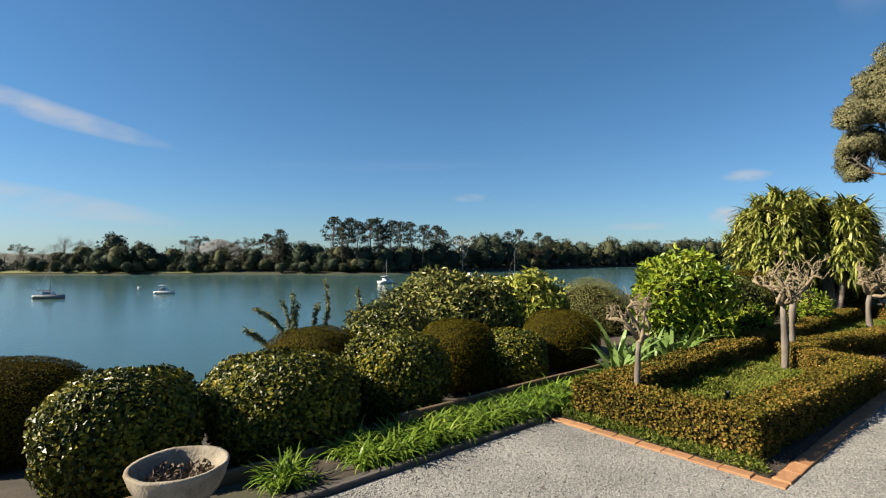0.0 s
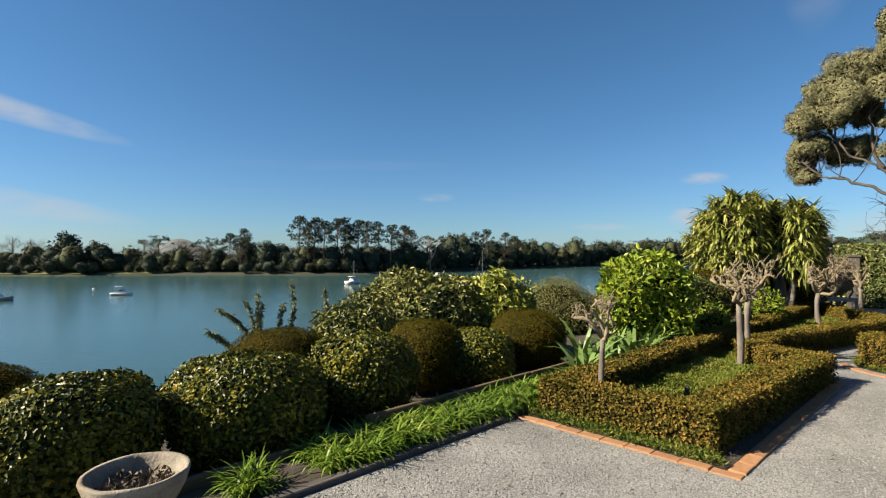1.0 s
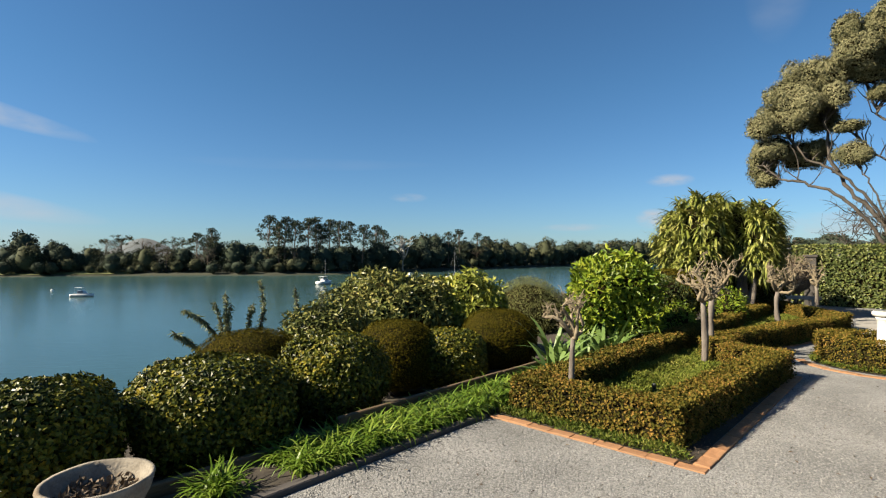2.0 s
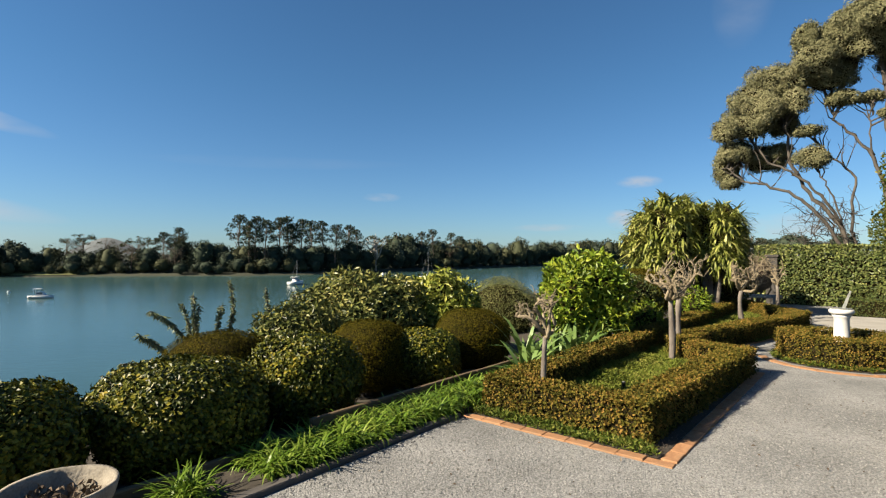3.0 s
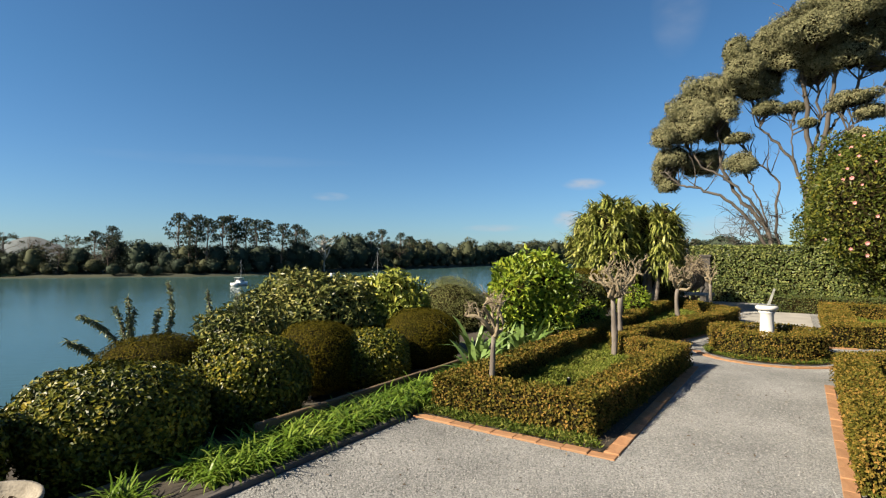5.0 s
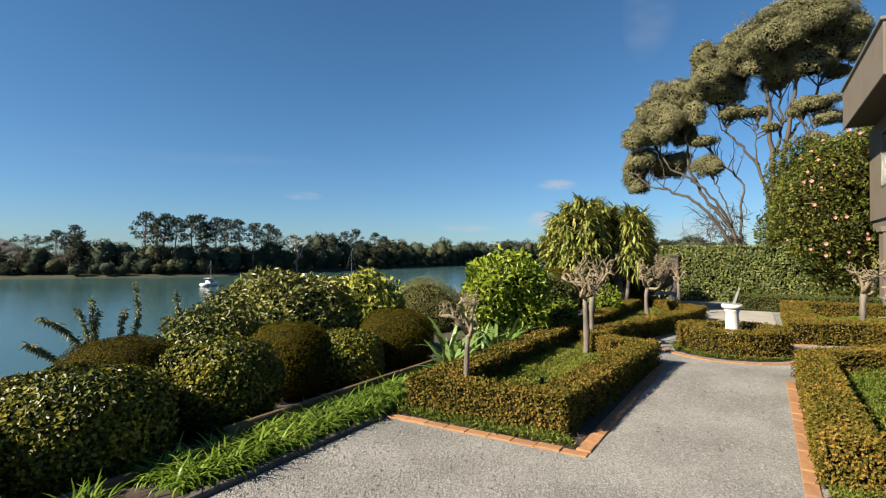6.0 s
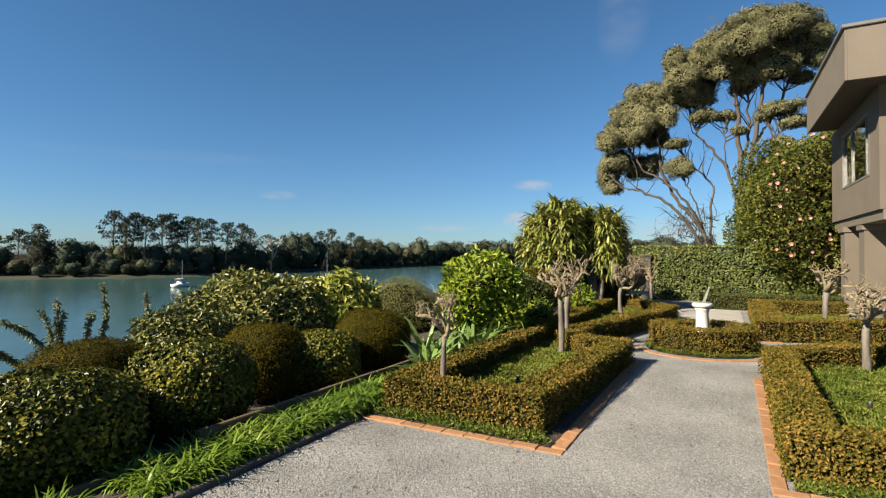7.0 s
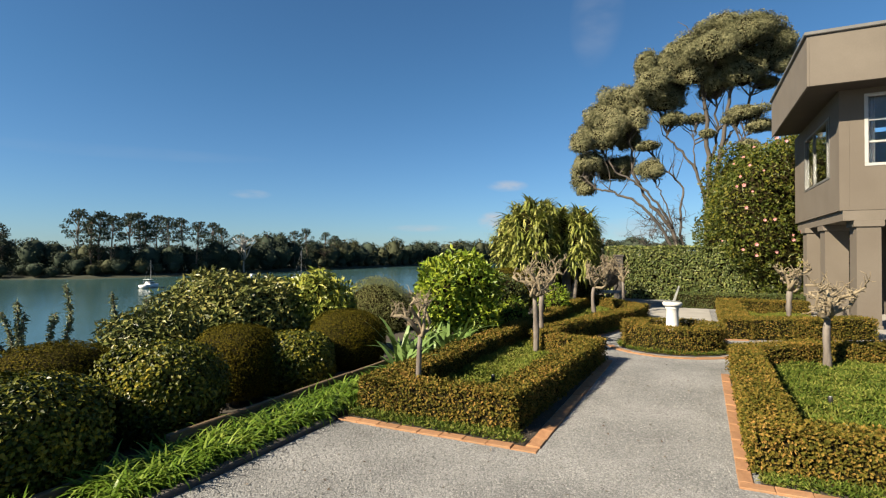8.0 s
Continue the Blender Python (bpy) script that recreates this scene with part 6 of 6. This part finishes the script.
# ---- brick edging, piece by piece ----
def edging(label, run, width=0.11, piece=0.225, gap=0.003):
    """Pavers laid end to end along a line of (u, w); the line is the outer edge and the width lies on its left."""
    holder = thing("brick_edging", label, "edging", G0, AX, "brick edgings")
    protos = []
    rng = random.Random(len(run) * 7 + int(run[0][0] * 10))
    for k in range(4):
        g = Geo().box((-piece / 2, -width / 2, -0.03), (piece / 2, width / 2, 0.013 + 0.002 * k), 0.005)
        protos.append(g.mesh("brick"))
    for (u0, w0), (u1, w1) in zip(run, run[1:]):
        L = math.hypot(u1 - u0, w1 - w0)
        du, dw = (u1 - u0) / L, (w1 - w0) / L
        n = max(1, round(L / (piece + gap)))
        step = L / n
        for i in range(n):
            s = (i + 0.5) * step
            b = part("brick", rng.choice(protos), M["brick"], holder)
            b.location = (u0 + du * s - dw * width / 2 + rng.uniform(-0.004, 0.004), w0 + dw * s + du * width / 2, rng.uniform(-0.004, 0.004))
            b.rotation_euler = (rng.uniform(-0.012, 0.012), rng.uniform(-0.012, 0.012), math.atan2(dw, du) + rng.uniform(-0.015, 0.015))
            b.scale = ((step - gap) / piece, 1, 1)


edging("terracotta brick edging round the hedged bed", [(0.0, 2.02), (0.0, 0.0)])
edging("terracotta brick edging along the shaded side of the bed", [(0.12, 0.0), (4.15, -0.06), (4.3, 0.42)], 0.125)
edging("terracotta brick edging along the path", [(0.0, -1.46), (0.0, -4.6)])
edging("terracotta brick edging along the path", [(3.85, -1.52), (0.115, -1.46)], 0.10)
edging("terracotta brick edging ringing the sundial's bed", [(5.88 + 1.12 * math.cos(a), -0.85 + 1.12 * math.sin(a)) for a in np.linspace(0.60 * math.pi, 1.45 * math.pi, 14)], 0.11)
edging("terracotta brick edging at the foot of the far bed", [(6.2, 0.62), (8.9, -0.14), (10.3, -0.2)], 0.11)
edging("terracotta brick edging near the house", [(7.05, -1.55), (7.2, -2.15)], 0.11)


# ---- fallen leaves on the gravel ----
def fallen_leaves():
    rng = np.random.default_rng(71)
    ob = thing("fallen_leaves", "few dry brown leaves scattered on the gravel", "leaf litter", G0, AX, kind="stuff")
    n = 230
    u, w = rng.uniform(-2.5, 6.0, n), rng.uniform(-1.4, 1.95, n)
    keep = (u < -0.05) | ((w < -0.05) & (u < 4.6))
    u, w = u[keep], w[keep]
    P = np.stack([u, w, 0.006 + 0 * u], 1)
    part("litter", Geo().quads(leaf_fans(P, np.tile([0, 0, 1.0], (len(u), 1)), 0.035, 0.02, rng, 0.2, 0, 0.3)).mesh("litter"), M["dry_leaf"], ob, kind="stuff")


fallen_leaves()
